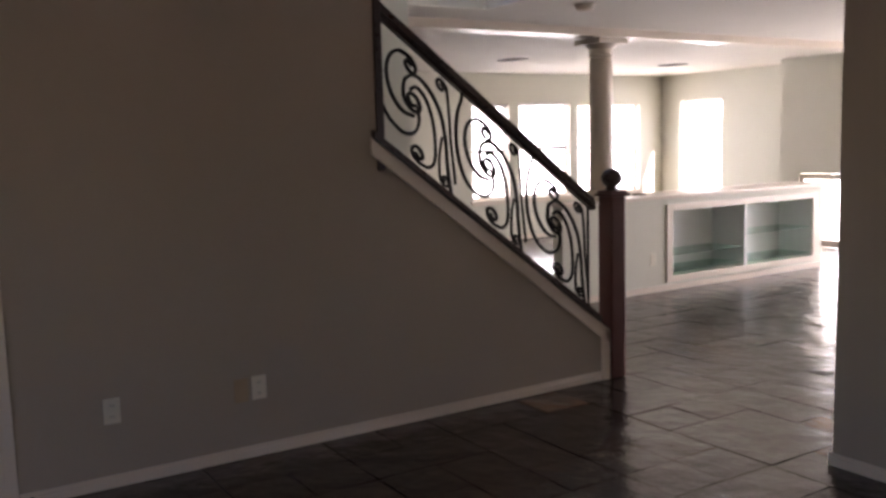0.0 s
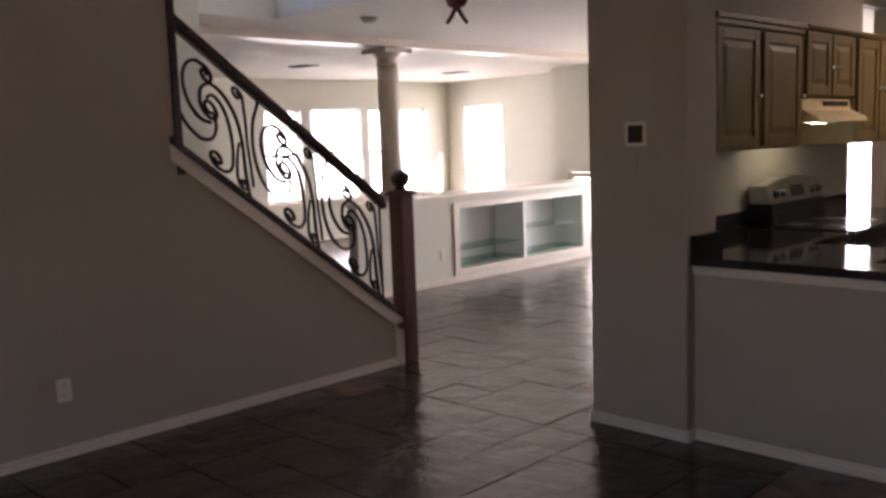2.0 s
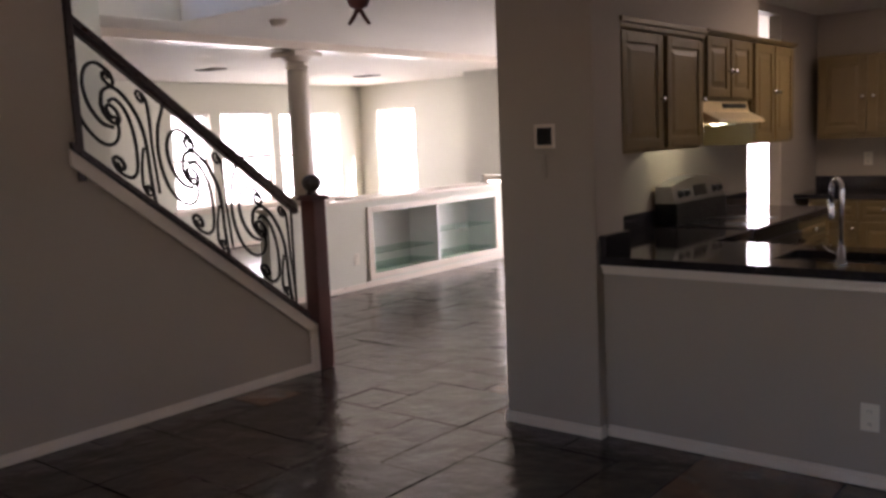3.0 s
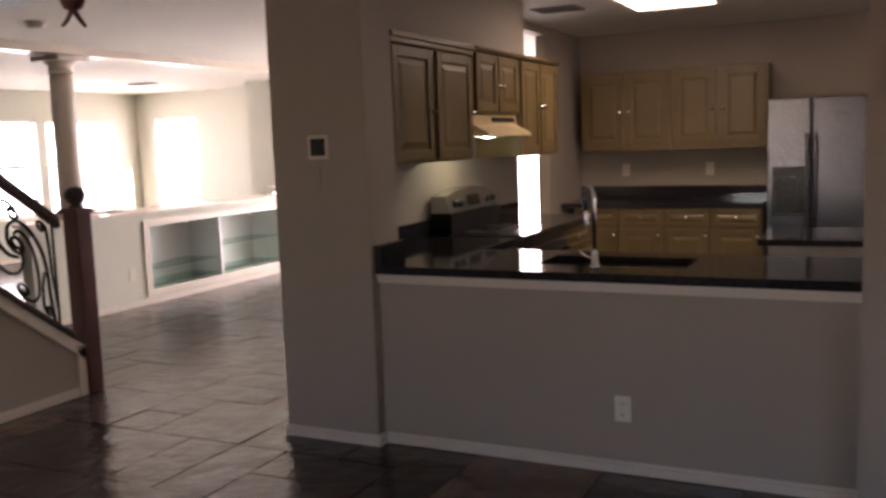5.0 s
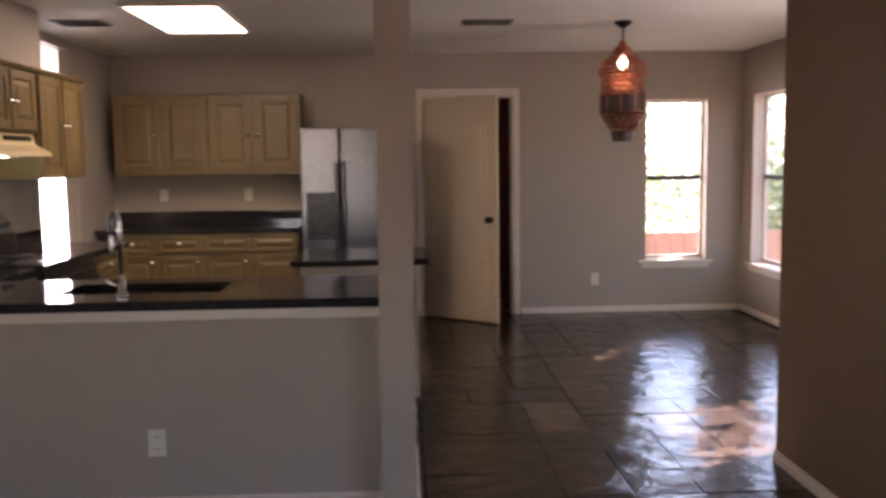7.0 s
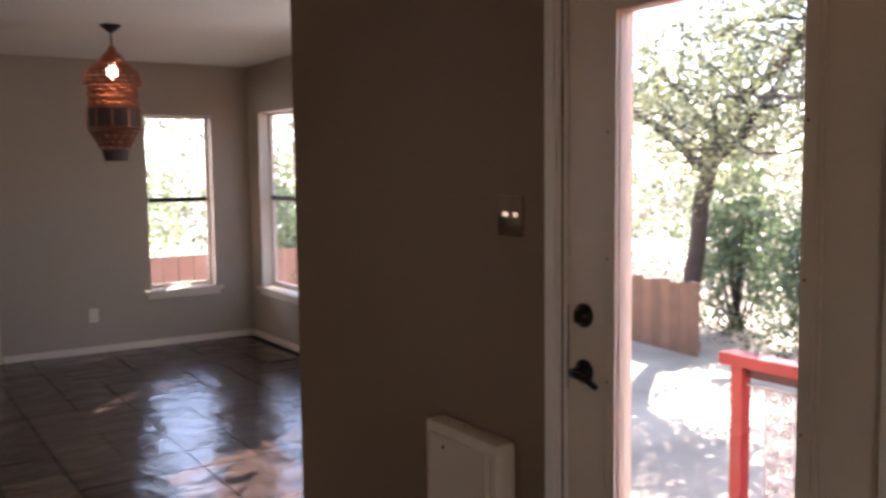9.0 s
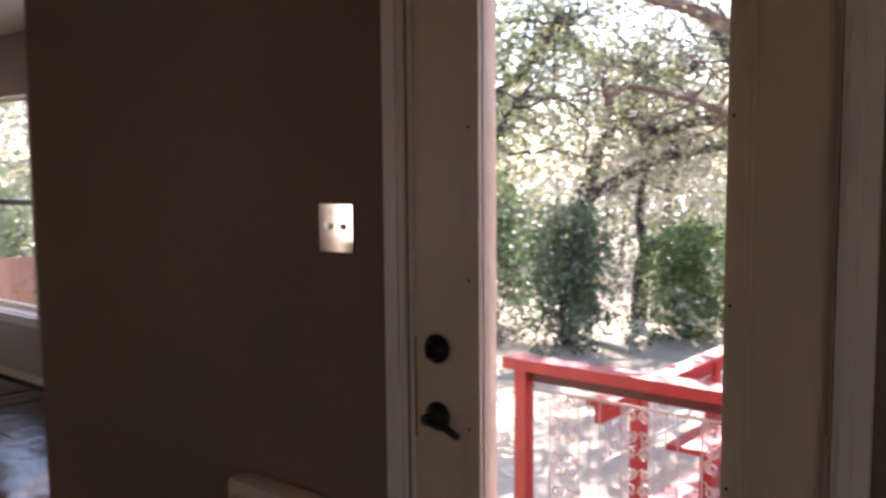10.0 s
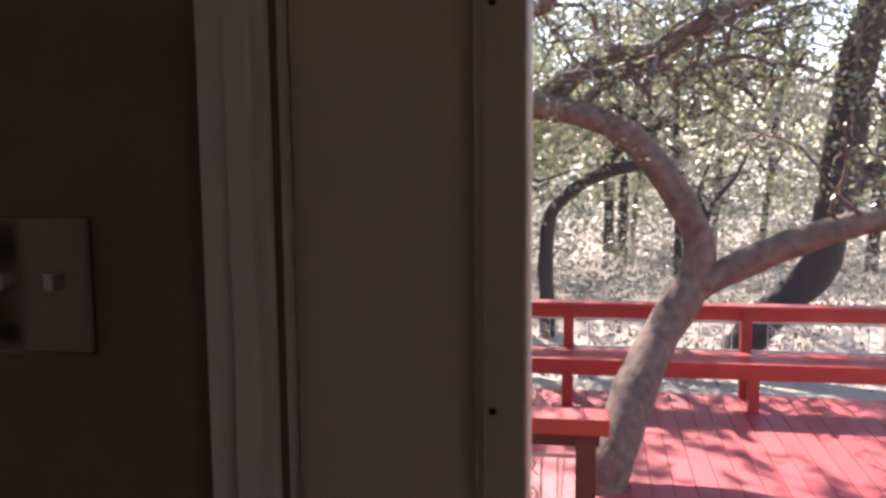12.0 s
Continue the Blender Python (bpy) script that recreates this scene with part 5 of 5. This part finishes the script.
# the oak that grows through the deck
tree((7.2, 1.92, DZ), [
    ([(7.12, 1.93, -1.1), (7.2, 1.9, -0.7), (7.5, 1.77, -0.35), (7.9, 1.52, 0.05), (8.2, 1.26, 0.45)], 0.165, 0.13),
    ([(8.15, 1.3, 0.38), (8.2, 1.22, 0.69), (8.2, 1.32, 0.95), (8.2, 1.52, 1.26), (8.2, 1.78, 1.53), (8.2, 2.1, 1.67), (8.2, 2.75, 1.80), (8.2, 3.2, 1.92), (8.25, 3.5, 2.15), (8.3, 3.75, 2.5), (8.3, 4.3, 2.8), (8.3, 5.2, 3.2)], 0.125, 0.06),
    ([(8.15, 1.3, 0.40), (8.2, 0.9, 0.60), (8.2, 0.57, 0.75), (8.2, 0.24, 0.85), (8.25, -0.2, 0.93), (8.3, -0.9, 1.15), (8.3, -1.8, 1.7)], 0.115, 0.07),
    ([(8.20, 2.66, 1.81), (8.32, 2.85, 2.17), (8.20, 2.84, 2.40), (8.32, 2.81, 2.69), (8.20, 2.65, 2.91)], 0.055, 0.03),
    ([(8.20, 2.16, 1.70), (8.32, 1.84, 1.95), (8.20, 1.50, 2.01), (8.32, 1.27, 1.96), (8.20, 1.09, 2.04)], 0.045, 0.018),
    ([(8.30, 2.38, 1.71), (8.42, 1.96, 2.10), (8.30, 1.62, 2.15), (8.42, 1.33, 2.30), (8.30, 1.02, 2.44), (8.42, 0.63, 2.59), (8.30, 0.39, 2.74)], 0.06, 0.03),
    ([(8.00, 3.48, 2.41), (8.12, 3.19, 2.49), (8.00, 2.82, 2.40), (8.12, 2.45, 2.41), (8.00, 2.30, 2.50), (8.12, 2.37, 2.68)], 0.06, 0.035),
    ([(8.2, 2.5, 1.74), (8.3, 2.2, 1.95), (8.4, 1.7, 2.02), (8.5, 1.2, 2.3), (8.6, 0.5, 2.6)], 0.055, 0.02),
    ([(8.2, 2.75, 1.8), (8.3, 2.95, 2.2), (8.4, 2.8, 2.7), (8.5, 3.1, 3.2)], 0.06, 0.025),
    ([(8.2, 3.2, 1.92), (8.0, 3.7, 1.85), (7.9, 4.2, 2.05), (7.8, 4.9, 2.2)], 0.05, 0.02),
], "old leaning oak growing through the red deck", M_BARK, M_LEAF, 3, 0.024, 18, 0.24, (8, 1.2, 0.019),
    # out-of-view clumps added in the sun's path to deck, nook floor and door
    extra=[(random.uniform(10.0, 16.5), random.uniform(-5.0, 7.5), random.uniform(5.2, 7.6)) for _ in range(112)] + [(random.uniform(5.0, 7.5), random.uniform(4.5, 8.5), random.uniform(3.4, 4.8)) for _ in range(9)] + [(random.uniform(4.9, 7.6), random.uniform(7.0, 9.6), random.uniform(3.3, 4.8)) for _ in range(34)] + [(random.uniform(5.4, 6.8), random.uniform(2.8, 4.6), random.uniform(5.2, 6.6)) for _ in range(12)] + [(random.uniform(10.0, 17.0), random.uniform(7.5, 13.0), random.uniform(5.0, 7.4)) for _ in range(22)])
tree((11.5, 0.1, -1.0), [
    ([(11.4, 0.6, -1.2), (11.5, 0.12, -0.44), (11.5, -0.41, 0.12), (11.5, -0.57, 0.86), (11.5, -0.61, 1.46), (11.5, -0.72, 2.37), (11.4, -0.9, 3.2)], 0.19, 0.2),
    ([(11.5, -0.6, 0.9), (11.6, -1.1, 1.3), (11.7, -1.5, 2.1), (11.8, -2.2, 2.9)], 0.12, 0.05),
    ([(11.4, -0.8, 2.9), (11.3, -0.2, 3.6), (11.2, 0.6, 4.1)], 0.12, 0.05),
    ([(11.30, -0.17, 2.38), (11.42, 0.04, 2.12), (11.30, 0.33, 2.14), (11.42, 0.58, 2.03), (11.30, 0.69, 2.28)], 0.03, 0.02),
], "dark leaning oak beyond the deck railing", M_BARKD, M_LEAF, 4, 0.034, 34, 0.33)
tree((12.5, 4.2, -1.1), [
    ([(12.5, 4.1, -1.3), (12.5, 4.2, -0.7), (12.5, 4.3, 0.0), (12.5, 4.25, 0.6), (12.5, 4.35, 1.15)], 0.24, 0.17),
    ([(12.5, 4.35, 1.1), (12.5, 4.62, 1.55), (12.5, 5.05, 1.95), (12.5, 5.5, 2.6), (12.5, 5.95, 3.3), (12.5, 6.6, 3.8)], 0.16, 0.07),
    ([(12.5, 4.2, -0.3), (12.5, 3.9, 0.1), (12.5, 3.7, 0.47), (12.5, 3.38, 0.98), (12.5, 3.08, 1.55), (12.6, 2.9, 2.4)], 0.15, 0.07),
    ([(12.5, 4.3, 1.0), (12.6, 4.2, 1.7), (12.7, 4.4, 2.4), (12.7, 4.1, 3.2)], 0.10, 0.05),
    ([(12.5, 5.05, 1.95), (12.3, 5.9, 2.1), (12.2, 6.7, 1.95), (12.1, 7.3, 2.3)], 0.09, 0.04),
], "forked dark oak behind the deck corner", M_BARKD, M_LEAF, 5, 0.034, 32, 0.34)
tree((13.0, 2.55, -1.1), [
    ([(13, 2.56, -1.3), (13, 2.56, -0.6), (13, 2.56, 0.4), (13, 2.32, 0.78), (13, 1.9, 1.04), (13, 1.4, 1.2)], 0.10, 0.08),
    ([(13, 1.9, 1.04), (13.1, 1.5, 1.7), (13.2, 1.2, 2.5)], 0.06, 0.03),
    ([(13.00, 1.33, 1.10), (13.12, 1.25, 1.55), (13.00, 1.02, 1.75), (13.12, 0.59, 1.83), (13.00, 0.36, 2.01)], 0.07, 0.03),
    ([(13.00, 1.25, 1.55), (13.12, 1.58, 1.75), (13.00, 1.74, 2.10), (13.12, 1.99, 2.38)], 0.06, 0.03),
], "small crooked oak behind the railing", M_BARKD, M_LEAFY, 6, 0.045, 40, 0.32, (4, 1.0, 0.02))
tree((13.0, 2.85, -1.1), [([(13, 2.84, -1.3), (13, 2.86, 0.2), (13, 2.91, 1.4), (13.1, 2.85, 2.8), (13.1, 2.95, 4.2)], 0.085, 0.05)], "slim straight trunk behind the railing", M_BARKD, M_LEAF, 7, 0.045, 40, 0.35)
tree((13.2, 0.9, -1.1), [
    ([(13.20, 0.57, -0.56), (13.32, 0.56, 0.25), (13.20, 0.49, 0.67), (13.32, 0.21, 1.01), (13.20, 0.11, 1.31)], 0.05, 0.02),
    ([(13.20, 0.54, 0.46), (13.32, 0.64, 0.81), (13.20, 0.53, 1.17)], 0.035, 0.015),
], "thin forked sapling behind the railing", M_BARKD, M_LEAFY, 14, 0.04, 14, 0.3, (4, 0.8, 0.015))
tree((14.0, 8.7, -1.3), [
    ([(14, 8.75, -1.5), (14, 8.8, 0.2), (14, 8.8, 1.13)], 0.17, 0.15),
    ([(14, 8.8, 1.1), (14, 8.54, 1.79), (14, 8.07, 2.34), (14, 7.6, 3.0)], 0.12, 0.05),
    ([(14, 8.75, 0.95), (14, 7.66, 1.52), (14, 6.69, 1.74), (14, 5.77, 1.87), (14, 5.0, 2.2)], 0.11, 0.045),
    ([(14, 9.6, 3.9), (14, 9.14, 3.55), (14, 8.39, 3.17), (14, 7.37, 2.9), (14, 6.8, 3.01)], 0.12, 0.08),
], "spreading dark oak in the yard", M_BARKD, M_LEAFY, 8, 0.036, 34, 0.36)
tree((14.0, 7.8, -1.3), [
    ([(14, 7.82, -1.7), (14, 7.69, -0.03), (14, 7.15, 0.36), (14, 6.57, 0.52)], 0.15, 0.07),
    ([(14, 7.69, 0.0), (14, 7.8, 0.9), (14, 7.6, 1.8)], 0.09, 0.04),
], "bent dark trunk behind the shrubs", M_BARKD, M_LEAFY, 9, 0.05, 50, 0.4, (4, 1.0, 0.02))
tree((10.6, 8.9, -1.1), [
    ([(10.6, 9.2, -1.3), (10.7, 9.1, 0.2), (10.6, 8.8, 1.4), (10.7, 8.5, 2.4)], 0.14, 0.1),
    ([(10.6, 8.8, 1.4), (10.5, 9.5, 2.0), (10.4, 10.3, 2.4), (10.3, 11.0, 3.0)], 0.09, 0.04),
    ([(10.7, 8.5, 2.3), (10.7, 7.8, 2.8), (10.6, 7.2, 3.4)], 0.08, 0.04),
    ([(10.65, 8.9, 1.0), (10.2, 8.3, 1.6), (9.8, 7.6, 1.9), (9.6, 7.0, 2.4)], 0.07, 0.03),
], "leafy oak behind the board fence", M_BARKD, M_LEAF, 12, 0.036, 74, 0.42, (14, 1.7, 0.026))
rw = random.Random(11)
for k in range(22):
    x, y = rw.uniform(16, 26), rw.uniform(-9, 17)
    lean = rw.uniform(-0.8, 0.8)
    tree((x, y, -1.4), [([(x, y, -1.8), (x, y + lean * 0.3, 0.5), (x + 0.2, y + lean * 0.6, 2.2), (x, y + lean * 1.4, 4.5)], rw.uniform(0.06, 0.15), 0.05)],
         "slim oak trunk in the woods behind the deck", M_BARKD, rw.choice((M_LEAF, M_LEAFY)), 100 + k, 0.05, 60, 0.5, (7, 2.2, 0.035))


def shrub(at, r, h, label, leaf, n, size=0.045):
    t = thing("shrub", at, label, "shrub", "shrubs in the yard")
    bm = bmesh.new()
    rnd = random.Random(int(at[0] * 7 + at[1] * 13))
    cs = []
    for k in range(n):
        a, q, z = rnd.uniform(0, 6.283), r * math.sqrt(rnd.random()), rnd.random() ** 0.8
        q *= (1 - 0.5 * z * z) * (0.75 + 0.45 * math.sin(3 * a + at[1]) * math.sin(5 * z + a))
        p = (at[0] + q * math.cos(a), at[1] + q * math.sin(a), at[2] + 0.1 + h * z * (0.85 + 0.3 * rnd.random()))
        cs.append(p)
        if k % 4 == 0:
            tube(bm, [at, (at[0] + 0.5 * q * math.cos(a), at[1] + 0.5 * q * math.sin(a), at[2] + 0.5 * h * z), p], [0.018, 0.012, 0.006], 5)
    part("stems", bm, M_BARKD, t)
    o = new("foliage", leaves_mesh("foliage", cs, size, 60, 0.23, leaf))
    o.parent = t
    o.matrix_parent_inverse = t.matrix_world.inverted()
    return t


shrub((11.4, 7.6, -1.1), 0.95, 1.75, "deep green shrub beside the path", M_LEAFD, 110)
shrub((11.9, 9.3, -1.1), 0.8, 2.2, "deep green shrub behind the fence", M_LEAFD, 120)
shrub((12.9, 6.45, -1.1), 0.75, 1.45, "bright sunlit shrub under the oaks", M_LEAFB, 110)
shrub((13.4, 5.5, -1.1), 0.5, 0.9, "low bright shrub under the oaks", M_LEAFB, 60)
shrub((5.6, 12.6, -1.1), 1.2, 2.4, "green shrub outside the nook window", M_LEAFD, 120)
shrub((3.6, 13.2, -1.1), 1.2, 2.6, "green shrub outside the nook window", M_LEAFB, 120)
shrub((6.9, 9.2, -1.1), 0.9, 2.6, "green shrub outside the nook side window", M_LEAFD, 120)

# wood edge: scattered leaves of far trees and undergrowth
far = []
for k in range(300):
    a = rw.uniform(-1.15, 1.45)
    d = rw.uniform(17, 34)
    z = rw.uniform(-1.3, 9.0) if rw.random() < 0.5 else rw.uniform(-1.3, 1.5)
    far.append((2 + d * math.cos(a), 2 + d * math.sin(a), z))
tagged(new("far_woods", leaves_mesh("far_woods", far, 0.075, 200, 0.85, M_LEAF)), "pale green leaves of the far woods", "foliage", kind="stuff")
under = [(rw.uniform(10.5, 26), rw.uniform(-9, 16), rw.uniform(-1.15, -0.35)) for _ in range(700)]
tagged(new("undergrowth", leaves_mesh("undergrowth", under, 0.034, 100, 0.35, M_LEAFY, 0.5)), "dry undergrowth beneath the oaks", "undergrowth", kind="stuff")
tagged(new("far_thicket", leaves_mesh("far_thicket", [(rw.uniform(15, 30), rw.uniform(-12, 18), rw.uniform(-1.0, 3.0)) for _ in range(560)], 0.05, 150, 0.8, M_LEAFY)), "pale brown thicket in the woods", "thicket", kind="stuff")
tagged(new("nook_greenery", leaves_mesh("nook_greenery", [(rw.uniform(0, 12), rw.uniform(14, 19), rw.uniform(-0.5, 6.0)) for _ in range(240)], 0.06, 50, 0.6, M_LEAFY)), "green leaves outside the nook window", "foliage", kind="stuff")

line = []
for k in range(800):
    a, d = rw.uniform(-1.2, 1.5), rw.uniform(36, 52)
    line.append((2 + d * math.cos(a), 2 + d * math.sin(a), -1.8 + 7.5 * rw.random() ** 1.5))
tagged(new("distant_woods", leaves_mesh("distant_woods", line, 0.19, 80, 1.3, M_LEAFG)), "grey-green distant woods", "foliage", kind="stuff")

fence = thing("board_fence", (10.0, 10.0, -1.2), "weathered brown board fence in the yard", "fence")
for k in range(19):
    part("board", box((9.99, 8.42 + k * 0.17, -1.2), (10.012, 8.585 + k * 0.17, -0.04 - 0.02 * (k % 3)), 0.002), M_BOARD, fence)
for z in (-0.95, -0.3):
    part("rail", box((10.014, 8.42, z), (10.05, 11.6, z + 0.09), 0.003), M_BOARD, fence)
lw = thing("low_board_wall", (3.6, 11.6, -1.1), "low reddish board wall outside the nook", "fence")
for k in range(34):
    part("board", box((0.4 + k * 0.2, 11.6, -1.2), (0.592 + k * 0.2, 11.63, 0.46), 0.003), M_PINK, lw)

# bright daylight beyond the family room windows
M_DAY = glow("bright_daylight", (0.93, 0.97, 1.0), 1.0)
structure("backdrop_west", box((-13.6, 4.0, -1.0), (-13.5, 13.4, 4.5)), M_DAY, "plain bright daylight outside the windows", "backdrop")
structure("backdrop_north", box((-13.4, 13.5, -1.0), (-0.6, 13.6, 4.5)), M_DAY, "plain bright daylight outside the patio door", "backdrop")

# ornament hanging in the living room
OX, OY, OZ = -0.62, 0.75, 1.69
ho = thing("hanging_ornament", (OX, OY, H), "small red-brown hanging wooden ornament with prongs", "ornament")
part("cord", bar([(OX, OY, H - 0.002), (OX, OY, OZ + 0.05)], 0.0012, 6), M_DARKP, ho)
part("body", lathe([(0.006, 0.0), (0.013, 0.004), (0.0165, 0.013), (0.0155, 0.028), (0.010, 0.042), (0.003, 0.054)], 18, pose(OX, OY, OZ)), M_WOODR, ho, smooth=True)
for s in (1, -1):
    part("prong", bar([(OX, OY, OZ + 0.003), (OX + s * 0.006, OY + s * 0.006, OZ - 0.012), (OX + s * 0.010, OY + s * 0.011, OZ - 0.021)], [0.0035, 0.003, 0.0025], 7), M_WOODR, ho)

# ---- slate floor tiles ----
MOD, GAP = 0.305, 0.007
X_JOINT, Y_JOINT = -2.53, 3.33
trnd = random.Random(21)
I0, I1, J0, J1 = -27, 21, -20, 26
taken, tiles = set(), []
for j in range(J0, J1):
    for i in range(I0, I1):
        if (i, j) in taken:
            continue
        w = h = 1
        r = trnd.random()
        if r < 0.22:
            w = h = 2
        elif r < 0.42:
            w = 2
        elif r < 0.56:
            h = 2
        cells = [(i + a, j + b) for a in range(w) for b in range(h)]
        if any(c in taken for c in cells):
            w = h = 1
            cells = [(i, j)]
        taken.update(cells)
        tiles.append((X_JOINT + i * MOD, Y_JOINT + j * MOD, w * MOD, h * MOD))


def tile_geometry(w, h, seed):
    """A slate with a chipped edge and a slightly cleft top, centred on the origin, top near z = 0."""
    rnd = random.Random(seed)
    n = 3
    vs, fs = [], []
    for b in range(n + 1):
        for a in range(n + 1):
            edge = a in (0, n) or b in (0, n)
            x = (a / n - 0.5) * (w - GAP) + (rnd.uniform(-0.0025, 0.0025) if edge else 0)
            y = (b / n - 0.5) * (h - GAP) + (rnd.uniform(-0.0025, 0.0025) if edge else 0)
            vs.append((x, y, rnd.uniform(-0.0018, 0.0012) - (0.0012 if edge else 0)))
    for b in range(n):
        for a in range(n):
            q = b * (n + 1) + a
            fs.append((q, q + 1, q + n + 2, q + n + 1))
    ring = [a for a in range(n + 1)] + [b * (n + 1) + n for b in range(1, n + 1)] + [n * (n + 1) + a for a in range(n - 1, -1, -1)] + [b * (n + 1) for b in range(n - 1, 0, -1)]
    base = len(vs)
    vs += [(vs[k][0], vs[k][1], -0.0095) for k in ring]
    m = len(ring)
    for k in range(m):
        fs.append((ring[(k + 1) % m], ring[k], base + k, base + (k + 1) % m))
    return vs, fs


floor_ob = bpy.data.objects["floor"]
variants = {}
for w in (1, 2):
    for h in (1, 2):
        for s in range(6):
            vs, fs = tile_geometry(w * MOD, h * MOD, s + 10 * w + 100 * h)
            me = bpy.data.meshes.new("slate_tile")
            me.from_pydata(vs, [], fs)
            me.materials.append(M_SLATE)
            variants[w, h, s] = (me, vs, fs)
allv, allf, near_count = [], [], 0
def outside(x, y, w, h):
    return x < -10.72 or x + w > 3.785 or y < -2.80 or y + h > 11.12 or (x + w > 2.36 and y < 3.88)


# a large slate that would run past a wall is cut into single ones
laid = []
for x, y, w, h in tiles:
    if not outside(x, y, w, h):
        laid.append((x, y, w, h))
    else:
        cells = [(x + a * MOD, y + b * MOD, MOD, MOD) for a in range(round(w / MOD)) for b in range(round(h / MOD))]
        laid += [c for c in cells if not outside(*c)]
for x, y, w, h in laid:
    cx, cy = x + w / 2, y + h / 2
    key = (round(w / MOD), round(h / MOD), trnd.randrange(6))
    me, vs, fs = variants[key]
    tilt = pose(cx, cy, trnd.uniform(-0.0012, 0.0006), trnd.uniform(-0.22, 0.22), trnd.uniform(-0.22, 0.22), trnd.uniform(-0.3, 0.3))
    if near_count < 300 and ((-4.0 < cx < -1.6 and 1.6 < cy < 6.2) or (-4.0 < cx < 2.2 and 2.2 < cy < 3.6) or (0.5 < cx < 3.6 and 3.4 < cy < 7.2)):
        o = new("slate_tile", me)
        o.parent = floor_ob
        o.matrix_basis = tilt
        near_count += 1
    else:
        k = len(allv)
        allv += [tuple(tilt @ Vector(v)) for v in vs]
        allf += [tuple(q + k for q in f) for f in fs]
me = bpy.data.meshes.new("slate_tiles")
me.from_pydata(allv, [], allf)
me.materials.append(M_SLATE_FAR)
ft = tagged(new("slate_tiles", me), kind="stuff")
ft.parent = floor_ob
